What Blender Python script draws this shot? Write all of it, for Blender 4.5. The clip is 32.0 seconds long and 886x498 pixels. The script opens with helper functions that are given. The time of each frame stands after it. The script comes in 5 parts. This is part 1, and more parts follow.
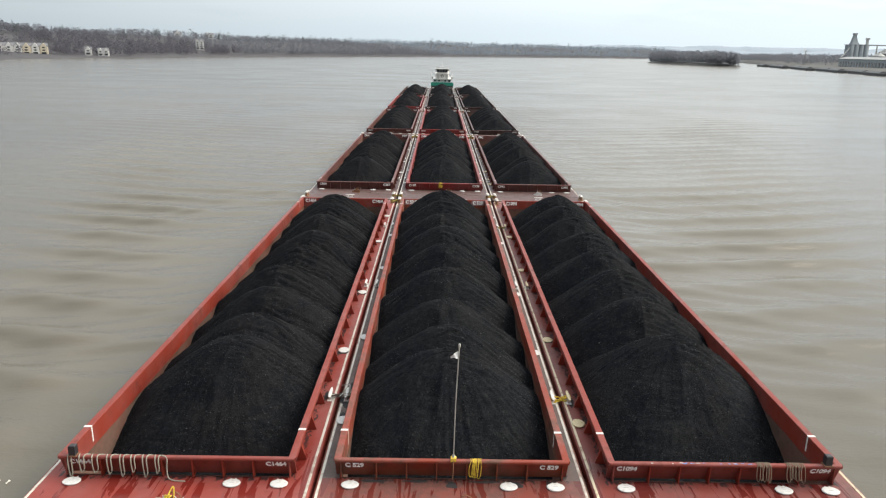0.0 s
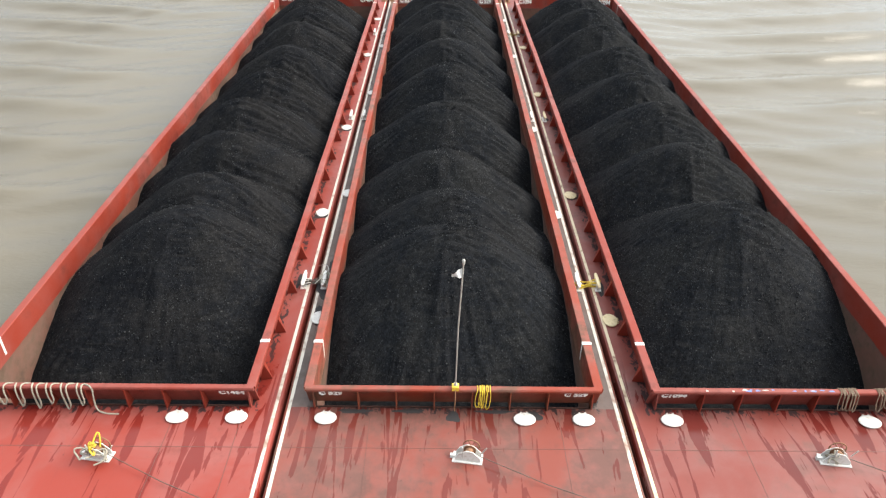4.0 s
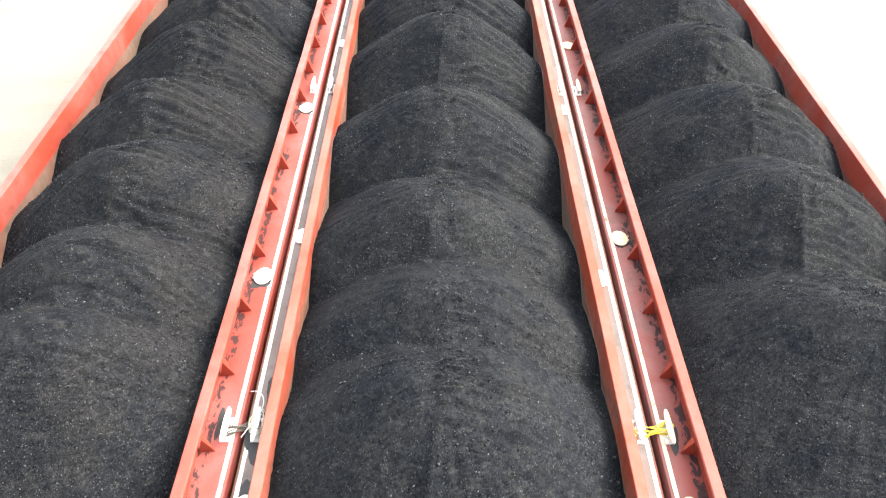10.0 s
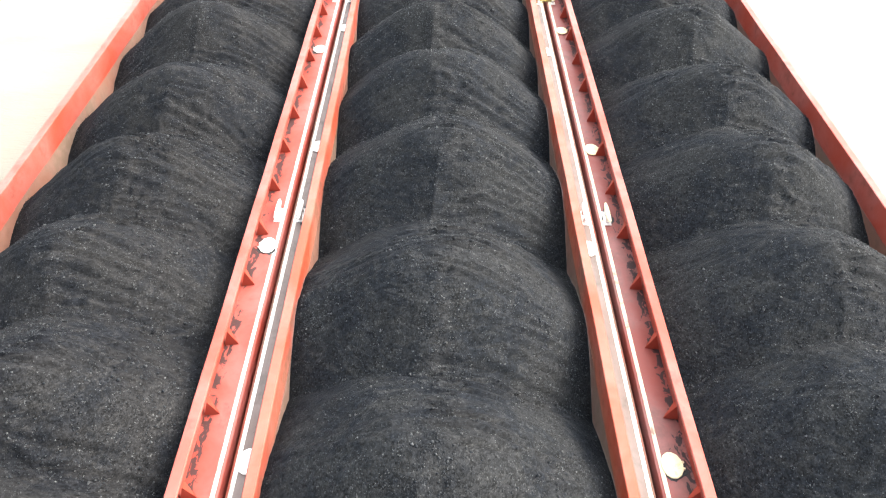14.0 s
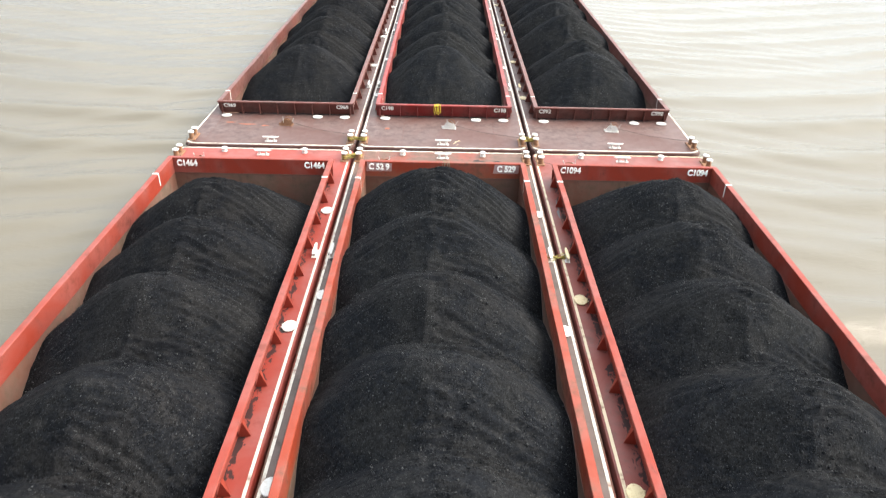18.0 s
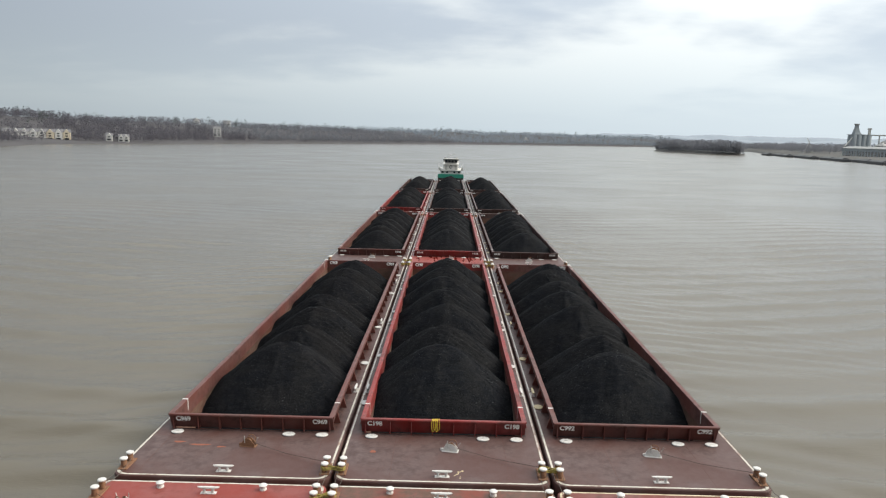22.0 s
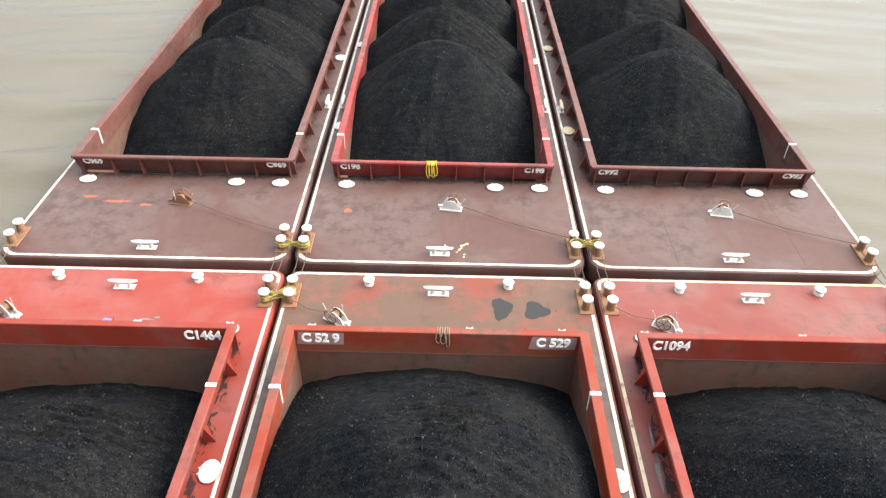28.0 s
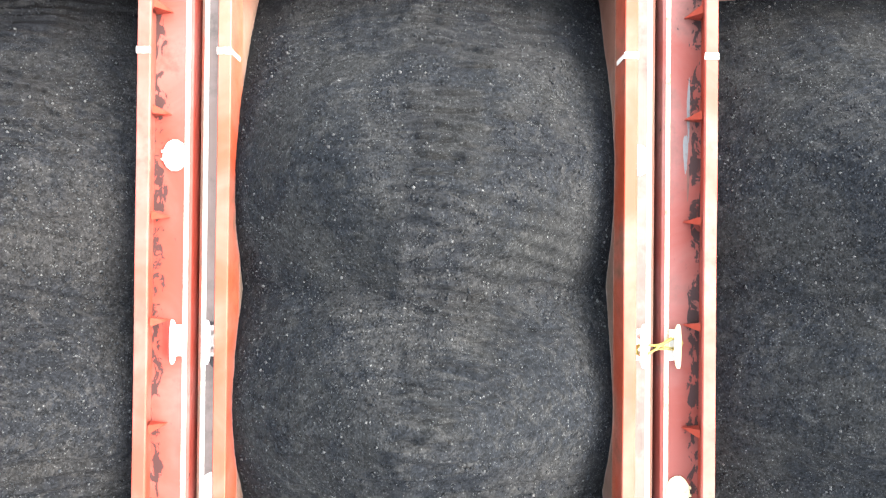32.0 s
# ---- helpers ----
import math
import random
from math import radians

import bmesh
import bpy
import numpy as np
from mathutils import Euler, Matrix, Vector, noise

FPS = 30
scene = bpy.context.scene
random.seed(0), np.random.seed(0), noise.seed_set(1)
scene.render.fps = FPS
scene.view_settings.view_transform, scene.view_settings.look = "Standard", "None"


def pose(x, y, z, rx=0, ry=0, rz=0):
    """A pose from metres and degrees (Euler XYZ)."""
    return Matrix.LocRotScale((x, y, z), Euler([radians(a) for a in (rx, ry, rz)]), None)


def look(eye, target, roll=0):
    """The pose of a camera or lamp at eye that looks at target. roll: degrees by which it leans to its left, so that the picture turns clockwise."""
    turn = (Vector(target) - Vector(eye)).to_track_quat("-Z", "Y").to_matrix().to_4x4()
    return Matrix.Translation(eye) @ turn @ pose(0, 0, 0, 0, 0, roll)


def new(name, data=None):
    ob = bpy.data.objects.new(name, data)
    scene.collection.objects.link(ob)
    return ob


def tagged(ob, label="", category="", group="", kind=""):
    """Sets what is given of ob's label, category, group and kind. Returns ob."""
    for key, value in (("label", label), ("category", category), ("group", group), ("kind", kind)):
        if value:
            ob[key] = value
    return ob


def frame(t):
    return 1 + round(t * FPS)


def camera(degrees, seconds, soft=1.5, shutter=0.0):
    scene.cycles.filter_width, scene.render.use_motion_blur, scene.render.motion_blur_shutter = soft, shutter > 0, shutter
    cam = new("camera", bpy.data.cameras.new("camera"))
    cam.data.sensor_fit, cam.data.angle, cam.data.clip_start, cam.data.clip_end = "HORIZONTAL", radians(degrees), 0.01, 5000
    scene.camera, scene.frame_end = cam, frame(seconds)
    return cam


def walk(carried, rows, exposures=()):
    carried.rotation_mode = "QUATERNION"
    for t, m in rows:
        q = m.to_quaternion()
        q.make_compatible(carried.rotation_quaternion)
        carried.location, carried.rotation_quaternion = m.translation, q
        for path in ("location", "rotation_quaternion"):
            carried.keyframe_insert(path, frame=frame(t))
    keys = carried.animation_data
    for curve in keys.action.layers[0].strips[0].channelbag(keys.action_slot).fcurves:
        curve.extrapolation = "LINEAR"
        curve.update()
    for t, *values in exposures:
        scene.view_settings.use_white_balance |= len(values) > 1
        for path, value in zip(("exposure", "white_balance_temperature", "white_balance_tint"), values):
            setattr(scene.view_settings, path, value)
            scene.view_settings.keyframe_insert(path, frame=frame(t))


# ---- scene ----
cam = camera(64.2, 32.0, 1.2, 0.2)
# the drone hovers; the tow glides towards it at SPEED metres a second, along -y
METRES, EYE, TILT, LEAN, TURN, SPEED = 68.0, 17.45, -15.73, -1.012, -0.207, 2.122
ROWS = [
    (0.0, 0.0, 0.0, 0.0, 0.0, 0.0, -0.0),
    (0.5, 0.0005, 0.0158, 0.0047, 0.01, -0.01, 0.0),
    (1.0, 0.0005, 0.0314, 0.0094, 0.01, -0.01, -0.01),
    (1.5, 0.0006, 0.0465, 0.0141, 0.01, -0.01, -0.02),
    (2.0, 0.0006, 0.0613, 0.0181, 0.01, -0.41, -0.03),
    (2.5, 0.0008, 0.0758, 0.022, 0.02, -2.05, -0.01),
    (3.0, 0.001, 0.0902, 0.0247, 0.06, -6.08, 0.07),
    (3.5, 0.0014, 0.1046, 0.0289, 0.11, -11.61, 0.19),
    (4.0, 0.0022, 0.1191, 0.0329, 0.22, -17.04, 0.27),
    (4.5, 0.0022, 0.1336, 0.0369, 0.19, -22.36, 0.31),
    (6.5, 0.0042, 0.1939, 0.0552, 0.3, -27.91, 0.46),
    (7.0, 0.0037, 0.2084, 0.059, 0.22, -27.93, 0.39),
    (7.5, 0.0035, 0.2225, 0.0627, 0.23, -27.85, 0.4),
    (8.0, 0.0037, 0.2377, 0.0664, 0.28, -27.83, 0.46),
    (8.5, 0.004, 0.2527, 0.07, 0.31, -27.83, 0.46),
    (9.0, 0.0049, 0.2676, 0.0737, 0.37, -27.78, 0.48),
    (9.5, 0.005, 0.2827, 0.0777, 0.33, -27.79, 0.4),
    (10.0, 0.0052, 0.2976, 0.0818, 0.32, -27.77, 0.38),
    (10.5, 0.0059, 0.3125, 0.0862, 0.33, -27.79, 0.4),
    (11.0, 0.0063, 0.3275, 0.0908, 0.33, -27.84, 0.35),
    (11.5, 0.0067, 0.3424, 0.0951, 0.35, -27.82, 0.3),
    (12.0, 0.0072, 0.357, 0.0995, 0.39, -27.82, 0.31),
    (12.5, 0.0072, 0.3717, 0.1039, 0.35, -27.82, 0.23),
    (13.0, 0.0073, 0.3866, 0.1082, 0.38, -27.83, 0.22),
    (13.5, 0.0071, 0.4015, 0.1126, 0.42, -27.82, 0.22),
    (14.0, 0.0072, 0.4165, 0.117, 0.47, -27.86, 0.23),
    (14.5, 0.0073, 0.4311, 0.1212, 0.45, -27.86, 0.18),
    (16.5, 0.0087, 0.4904, 0.1424, 0.54, -27.76, 0.07),
    (17.0, 0.0087, 0.5058, 0.1474, 0.57, -23.9, -0.01),
    (17.5, 0.0085, 0.5212, 0.1514, 0.57, -19.1, -0.13),
    (18.0, 0.0084, 0.5364, 0.1552, 0.58, -14.53, -0.22),
    (18.5, 0.008, 0.5521, 0.159, 0.56, -10.11, -0.35),
    (19.0, 0.0079, 0.568, 0.1631, 0.56, -5.74, -0.51),
    (19.5, 0.0075, 0.584, 0.1672, 0.56, -1.42, -0.55),
    (20.0, 0.0082, 0.5999, 0.1702, 0.63, -0.97, -0.48),
    (20.5, 0.0081, 0.616, 0.1749, 0.64, -0.92, -0.51),
    (21.0, 0.0082, 0.6319, 0.1789, 0.66, 1.45, -0.52),
    (21.5, 0.0085, 0.648, 0.1846, 0.71, 1.77, -0.49),
    (22.0, 0.0086, 0.6641, 0.1884, 0.73, 6.78, -0.49),
    (22.5, 0.0089, 0.6789, 0.192, 0.78, 6.9, -0.44),
    (23.0, 0.0087, 0.6941, 0.1956, 0.77, 6.91, -0.43),
    (23.5, 0.009, 0.7089, 0.1995, 0.78, 6.91, -0.46),
    (24.0, 0.0094, 0.7242, 0.2016, 0.83, 5.93, -0.4),
    (24.5, 0.0095, 0.738, 0.2044, 0.89, -0.08, -0.34),
    (25.0, 0.0092, 0.7517, 0.2081, 0.9, -6.92, -0.31),
    (25.5, 0.0097, 0.7672, 0.2143, 0.99, -12.97, -0.18),
    (27.5, 0.0102, 0.8255, 0.2297, 1.08, -17.1, -0.29),
    (28.0, 0.0105, 0.8405, 0.2352, 1.15, -22.75, -0.17),
    (28.5, 0.0103, 0.8549, 0.239, 1.14, -28.53, -0.08),
    (29.0, 0.0103, 0.8698, 0.2438, 1.12, -36.61, 0.04),
    (29.5, 0.0106, 0.8848, 0.2486, 1.13, -44.58, 0.13),
    (30.0, 0.0107, 0.8997, 0.2535, 1.08, -52.52, 0.16),
    (30.5, 0.011, 0.9149, 0.2583, 1.05, -59.82, 0.31),
    (31.0, 0.0111, 0.93, 0.263, 0.98, -66.69, 0.41),
    (31.5, 0.0112, 0.9454, 0.2675, 0.93, -72.91, 0.48),
    (32.0, 0.0111, 0.961, 0.2717, 0.93, -73.74, 0.45),
]
EXPOSURES = [(0, 0.27), (2, 0.32), (3, 0.5), (4, 0.9), (6.5, 1.65), (7, 1.8), (8, 2.25), (9, 2.42), (14, 2.48), (16.5, 2.55), (17, 2.25), (18, 1.3), (19, 0.72), (20, 0.32), (21, 0.26), (22, -0.02), (23, -0.18), (24, -0.1), (25, 0.52), (27.5, 1.05), (29, 1.55), (30, 2.1), (31, 2.6), (32, 3)]
walk(cam, [(t, pose(0, -SPEED * t, 0) @ pose(-0.718, -17.15, EYE, TILT, LEAN, TURN) @ pose(METRES * x, METRES * y, METRES * z, 90 + pitch, roll, yaw)) for t, x, y, z, yaw, pitch, roll in ROWS], EXPOSURES)

# ---------------------------------------------------------------- sky and sun
SUN_EL, SUN_AZ = radians(37), radians(84)      # azimuth from +y towards +x
world = bpy.data.worlds.new("overcast_sky")
scene.world = world
world.use_nodes = True


class Nodes:
    """Short hand for building a node tree."""

    def __init__(self, tree):
        self.tree = tree
        tree.nodes.clear()

    def add(self, kind, inputs=None, **props):
        n = self.tree.nodes.new(kind)
        for k, v in props.items():
            setattr(n, k, v)
        for k, v in (inputs or {}).items():
            if isinstance(v, bpy.types.NodeSocket):
                self.tree.links.new(v, n.inputs[k])
            else:
                n.inputs[k].default_value = v
        return n

    def math(self, op, a, b=0.0, clamp=False):
        return self.add("ShaderNodeMath", {0: a, 1: b}, operation=op, use_clamp=clamp).outputs[0]

    def noise(self, vec, scale, detail=4.0, rough=0.55, dist=0.0):
        return self.add("ShaderNodeTexNoise", {"Vector": vec, "Scale": scale, "Detail": detail, "Roughness": rough, "Distortion": dist}).outputs[0]

    def ramp(self, fac, lo, hi):
        return self.add("ShaderNodeMapRange", {"Value": fac, "From Min": lo, "From Max": hi}, interpolation_type="SMOOTHSTEP").outputs[0]

    def mix(self, fac, a, b, blend="MIX"):
        n = self.add("ShaderNodeMix", data_type="RGBA", blend_type=blend)
        for i, v in ((0, fac), (6, a), (7, b)):
            if isinstance(v, bpy.types.NodeSocket):
                self.tree.links.new(v, n.inputs[i])
            else:
                n.inputs[i].default_value = v if i == 0 else (*v[:3], 1.0)
        return n.outputs[2]

    def scaled(self, vec, s, loc=(0, 0, 0)):
        return self.add("ShaderNodeMapping", {"Vector": vec, "Scale": s, "Location": loc}).outputs[0]


def build_world():
    n = Nodes(world.node_tree)
    co = n.add("ShaderNodeTexCoord").outputs["Generated"]
    sep = n.add("ShaderNodeSeparateXYZ", {0: co})
    z = n.math("ADD", n.math("MAXIMUM", sep.outputs[2], 0.0), 0.17)
    flat = n.add("ShaderNodeCombineXYZ", {0: n.math("DIVIDE", sep.outputs[0], z), 1: n.math("DIVIDE", sep.outputs[1], z), 2: 0.0}).outputs[0]
    bands = n.noise(n.scaled(flat, (0.52, 0.66, 1), (3.1, 1.7, 0)), 1.0, 4.0, 0.5, 0.3)
    wisps = n.noise(n.scaled(flat, (1.9, 2.3, 1), (0.4, 6.2, 0)), 1.0, 5.0, 0.55)
    dens = n.math("ADD", n.math("MULTIPLY", bands, 0.78), n.math("MULTIPLY", wisps, 0.22))
    sky = n.add("ShaderNodeTexSky", sky_type="NISHITA", sun_disc=False, sun_elevation=SUN_EL, sun_rotation=SUN_AZ, air_density=1.0, dust_density=2.0)
    clear = n.mix(1.0, sky.outputs[0], (0.10, 0.10, 0.10), "MULTIPLY")
    cloud = n.mix(n.ramp(dens, 0.41, 0.57), (0.49, 0.56, 0.655), (0.81, 0.86, 0.89))
    # overhead the layer is thicker, near the horizon it is an even pale haze
    haze = n.mix(n.ramp(sep.outputs[2], 0.01, 0.16), (0.575, 0.67, 0.755), cloud)
    toward = n.add("ShaderNodeVectorMath", {0: co, 1: (0.63, 0.44, 0.64)}, operation="DOT_PRODUCT").outputs["Value"]
    glow = n.math("ADD", 0.55, n.math("MULTIPLY", n.ramp(toward, -0.45, 1.0), 0.90))
    lit = n.mix(1.0, haze, n.add("ShaderNodeCombineXYZ", {0: glow, 1: n.math("MULTIPLY", glow, 0.985), 2: n.math("MULTIPLY", glow, 0.95)}).outputs[0], "MULTIPLY")
    high = n.math("ADD", 1.0, n.math("MULTIPLY", n.ramp(sep.outputs[2], 0.10, 0.7), 0.70))
    lit = n.mix(1.0, lit, n.add("ShaderNodeCombineXYZ", {0: high, 1: high, 2: high}).outputs[0], "MULTIPLY")
    both = n.mix(0.88, clear, lit)
    bg = n.add("ShaderNodeBackground", {"Color": both, "Strength": 1.0})
    n.add("ShaderNodeOutputWorld", {"Surface": bg.outputs[0]})


build_world()
sun = new("sun", bpy.data.lights.new("sun", "SUN"))
sun.data.energy, sun.data.angle, sun.data.color = 4.4, radians(50), (1.0, 0.91, 0.78)
sun.matrix_world = look((0, 0, 60), (-math.cos(SUN_EL) * math.sin(SUN_AZ), -math.cos(SUN_EL) * math.cos(SUN_AZ), 60 - math.sin(SUN_EL)))


# ---------------------------------------------------------------- materials
def material(name):
    m = bpy.data.materials.new(name)
    m.use_nodes = True
    n = Nodes(m.node_tree)
    return m, n, n.add("ShaderNodeTexCoord").outputs["Object"]


def finish(n, **sockets):
    b = n.add("ShaderNodeBsdfPrincipled", {k.replace("_", " "): v for k, v in sockets.items()})
    n.add("ShaderNodeOutputMaterial", {"Surface": b.outputs[0]})


def bump(n, height, strength, distance):
    return n.add("ShaderNodeBump", {"Height": height, "Strength": strength, "Distance": distance}).outputs[0]


def worn_paint(name, colour, under, seed, wear=0.5, grime=0.4, rough=0.42, dust=0.0, runs=0.0, inside=0.0):
    """Old ship paint: two scales of fading, under-colour showing through, dark grime and run marks along the barge's width."""
    m, n, co = material(name)
    at = n.scaled(co, (1, 1, 1), (seed * 7.3, seed * 3.1, seed))
    big = n.noise(at, 0.35, 5.0, 0.6, 0.6)
    mid = n.noise(at, 2.2, 6.0, 0.65)
    fine = n.noise(at, 26.0, 4.0, 0.7)
    streak = n.noise(n.scaled(at, (3.0, 0.5, 0.6)), 1.0, 5.0, 0.6, 0.8)
    faded = n.mix(n.math("MULTIPLY", n.ramp(big, 0.35, 0.7), 0.55), colour, tuple(0.75 * c + 0.07 for c in colour))
    patch = n.ramp(n.math("ADD", n.math("MULTIPLY", big, 0.6), n.math("MULTIPLY", mid, 0.4)), 0.62 - 0.22 * wear, 0.72 - 0.14 * wear)
    body = n.mix(n.math("MULTIPLY", patch, 0.85), faded, under)
    dirt = n.math("MULTIPLY", n.ramp(n.math("ADD", n.math("MULTIPLY", streak, 0.55), n.math("MULTIPLY", mid, 0.45)), 0.52, 0.72), grime)
    body = n.mix(dirt, body, (0.035, 0.026, 0.022))
    if dust > 0:
        sep = n.add("ShaderNodeSeparateXYZ", {0: co})
        ax = n.math("ABSOLUTE", sep.outputs[0])
        by_side = n.math("SUBTRACT", 1.0, n.ramp(ax, 4.56, 4.82))
        by_bow = n.ramp(sep.outputs[1], 5.05, 5.62)
        by_stern = n.math("SUBTRACT", 1.0, n.ramp(sep.outputs[1], 55.9, 56.3))
        foot = n.math("MULTIPLY", by_side, n.math("MULTIPLY", by_bow, by_stern))
        lumps = n.noise(n.scaled(at, (1.6, 0.9, 1)), 2.6, 5.0, 0.62, 0.8)
        body = n.mix(n.math("MULTIPLY", n.ramp(n.math("ADD", lumps, n.math("MULTIPLY", foot, 0.22)), 0.695, 0.725), dust), body, (0.016, 0.015, 0.016))
        run = n.noise(n.scaled(at, (1.5, 0.17, 1.0)), 1.3, 4.0, 0.55, 1.3)
        nearer = n.ramp(n.math("ADD", sep.outputs[1], n.math("MULTIPLY", mid, 1.6)), 0.4, 5.4)
        wet = n.math("MULTIPLY", n.ramp(n.math("ADD", run, n.math("MULTIPLY", nearer, 0.09)), 0.625, 0.65), n.math("SUBTRACT", 1.0, n.ramp(sep.outputs[1], 6.0, 9.0)))
        body = n.mix(n.math("MULTIPLY", wet, runs), body, (0.55 * colour[0], 0.30 * colour[1], 0.30 * colour[2]))
    if inside > 0:
        # dried coal mud and rust that stain the inner plate of the coaming
        sep = n.add("ShaderNodeSeparateXYZ", {0: co})
        inner = n.math("SUBTRACT", 1.0, n.ramp(n.math("ABSOLUTE", sep.outputs[0]), 4.362, 4.375))
        low = n.math("SUBTRACT", 1.0, n.ramp(n.math("ADD", sep.outputs[2], n.math("MULTIPLY", n.math("SUBTRACT", mid, 0.5), 0.9)), 1.05, 1.62))
        body = n.mix(n.math("MULTIPLY", n.math("MULTIPLY", inner, low), inside * 0.9), body, (0.15, 0.095, 0.055))
    flecks = n.math("MULTIPLY", n.ramp(fine, 0.62, 0.78), 0.35)
    body = n.mix(flecks, body, tuple(0.55 * c for c in under))
    r = n.math("ADD", rough - 0.14, n.math("MULTIPLY", mid, 0.38))
    if dust > 0:
        r = n.math("SUBTRACT", r, n.math("MULTIPLY", wet, 0.4 * runs))
    finish(n, Base_Color=body, Roughness=r, Specular_IOR_Level=0.22, Normal=bump(n, n.math("ADD", n.math("MULTIPLY", mid, 0.7), n.math("MULTIPLY", fine, 0.3)), 0.25, 0.02))
    return m


def simple(name, colour, rough=0.5, metal=0.0, spot=(0.05, 0.04, 0.03), amount=0.35, scale=9.0, relief=0.01):
    m, n, co = material(name)
    a, b = n.noise(co, scale, 5.0, 0.65), n.noise(co, scale * 6, 3.0, 0.6)
    body = n.mix(n.math("MULTIPLY", n.ramp(a, 0.5, 0.72), amount), colour, spot)
    body = n.mix(n.math("MULTIPLY", b, 0.25), body, tuple(0.6 * c for c in colour))
    finish(n, Base_Color=body, Roughness=n.math("ADD", rough - 0.1, n.math("MULTIPLY", a, 0.25)), Metallic=metal, Normal=bump(n, b, 0.3, relief))
    return m


BROWN, DARKBROWN = (0.078, 0.037, 0.031), (0.063, 0.032, 0.027)
PAINT = {
    "red": worn_paint("red_deck_paint", (0.205, 0.031, 0.021), (0.150, 0.035, 0.026), 1, 0.35, 0.12, dust=0.9, runs=0.8),
    "red_coaming": worn_paint("red_coaming_paint", (0.185, 0.0265, 0.0155), (0.125, 0.029, 0.020), 2, 0.5, 0.45),
    "faded": worn_paint("faded_red_deck_paint", (0.17, 0.038, 0.024), (0.085, 0.055, 0.038), 3, 1.15, 0.3, dust=0.9, runs=0.5),
    "worn_red": worn_paint("worn_pinkish_red_deck_paint", (0.165, 0.040, 0.028), (0.095, 0.046, 0.037), 15, 0.85, 0.35, dust=0.9, runs=0.75),
    "orange": worn_paint("orange_red_coaming_paint", (0.190, 0.029, 0.013), (0.092, 0.048, 0.030), 4, 0.62, 0.4, inside=0.3),
    "taupe": worn_paint("grey_taupe_deck_paint", (0.108, 0.076, 0.066), (0.080, 0.062, 0.055), 16, 0.7, 0.35, 0.62, dust=0.8),
    "pink": worn_paint("faded_pink_deck_paint", (0.155, 0.036, 0.028), (0.115, 0.052, 0.044), 5, 0.55, 0.2, dust=0.9, runs=0.85),
    "brown": worn_paint("brown_deck_paint", BROWN, (0.060, 0.034, 0.031), 6, 0.5, 0.12, dust=0.6, runs=0.06),
    "brown_coaming": worn_paint("brown_coaming_paint", (0.108, 0.036, 0.029), (0.071, 0.034, 0.028), 7, 0.6, 0.4),
    "dark": worn_paint("dark_brown_paint", DARKBROWN, (0.046, 0.029, 0.026), 8, 0.5, 0.4),
    "crimson": worn_paint("crimson_coaming_paint", (0.207, 0.027, 0.024), (0.096, 0.029, 0.024), 9, 0.6, 0.45),
}
WHITE = simple("white_paint", (0.58, 0.57, 0.545), 0.55, 0, (0.24, 0.14, 0.08), 0.45)
BLUE = simple("faded_blue_paint", (0.10, 0.18, 0.42), 0.6)
PATCH = simple("mauve_primer_patch", (0.30, 0.19, 0.185), 0.6, 0, (0.28, 0.10, 0.08), 0.5, 5)
CREAM = simple("yellowed_paint", (0.60, 0.50, 0.30), 0.55, 0, (0.22, 0.11, 0.05), 0.5)
WORNWHITE = simple("worn_white_line", (0.52, 0.49, 0.42), 0.5, 0, (0.16, 0.06, 0.035), 0.9, 1.6)
OLDWHITE = simple("yellowed_worn_line", (0.52, 0.44, 0.30), 0.6, 0, (0.13, 0.06, 0.04), 1.0, 2.2)
RUSTY = simple("rusty_steel", (0.21, 0.105, 0.055), 0.8, 0.1, (0.07, 0.035, 0.022), 0.7)
STEEL = simple("grey_galvanised_steel", (0.42, 0.42, 0.40), 0.5, 0.35, (0.2, 0.12, 0.07), 0.4)
CABLE = simple("greasy_wire_rope", (0.10, 0.085, 0.07), 0.6, 0.4, (0.03, 0.025, 0.02), 0.6, 30)
GREYROPE = simple("grey_weathered_rope", (0.28, 0.26, 0.21), 0.9, 0, (0.10, 0.08, 0.06), 0.6, 40)
BROWNROPE = simple("brown_weathered_rope", (0.20, 0.145, 0.10), 0.9, 0, (0.08, 0.06, 0.045), 0.6, 40)
YELLOWROPE = simple("yellow_rope", (0.60, 0.42, 0.035), 0.8, 0, (0.05, 0.05, 0.02), 1.0, 16)
LIMEROPE = simple("yellow_and_black_rope", (0.30, 0.24, 0.06), 0.85, 0, (0.03, 0.032, 0.018), 1.0, 14)
YELLOW = simple("yellow_bracket_paint", (0.70, 0.46, 0.05), 0.5)
BLACK = simple("black_plastic", (0.018, 0.018, 0.02), 0.5, 0, (0.05, 0.05, 0.05), 0.3)
LINING = worn_paint("dusty_hold_lining", (0.110, 0.050, 0.035), (0.085, 0.057, 0.040), 12, 0.8, 0.5, 0.7)
PEELED = simple("peeled_grey_primer", (0.13, 0.135, 0.14), 0.8, 0, (0.09, 0.05, 0.04), 0.6, 8)
RUSTPAINT = simple("orange_rust_primer", (0.24, 0.075, 0.04), 0.7, 0, (0.12, 0.05, 0.04), 0.9, 5)
SEAM = simple("weld_seam_rust", (0.10, 0.042, 0.032), 0.7, 0, (0.05, 0.03, 0.025), 0.6, 4)
TAR = simple("spilled_coal_dust", (0.018, 0.017, 0.018), 0.8, 0, (0.05, 0.03, 0.025), 0.4, 12)
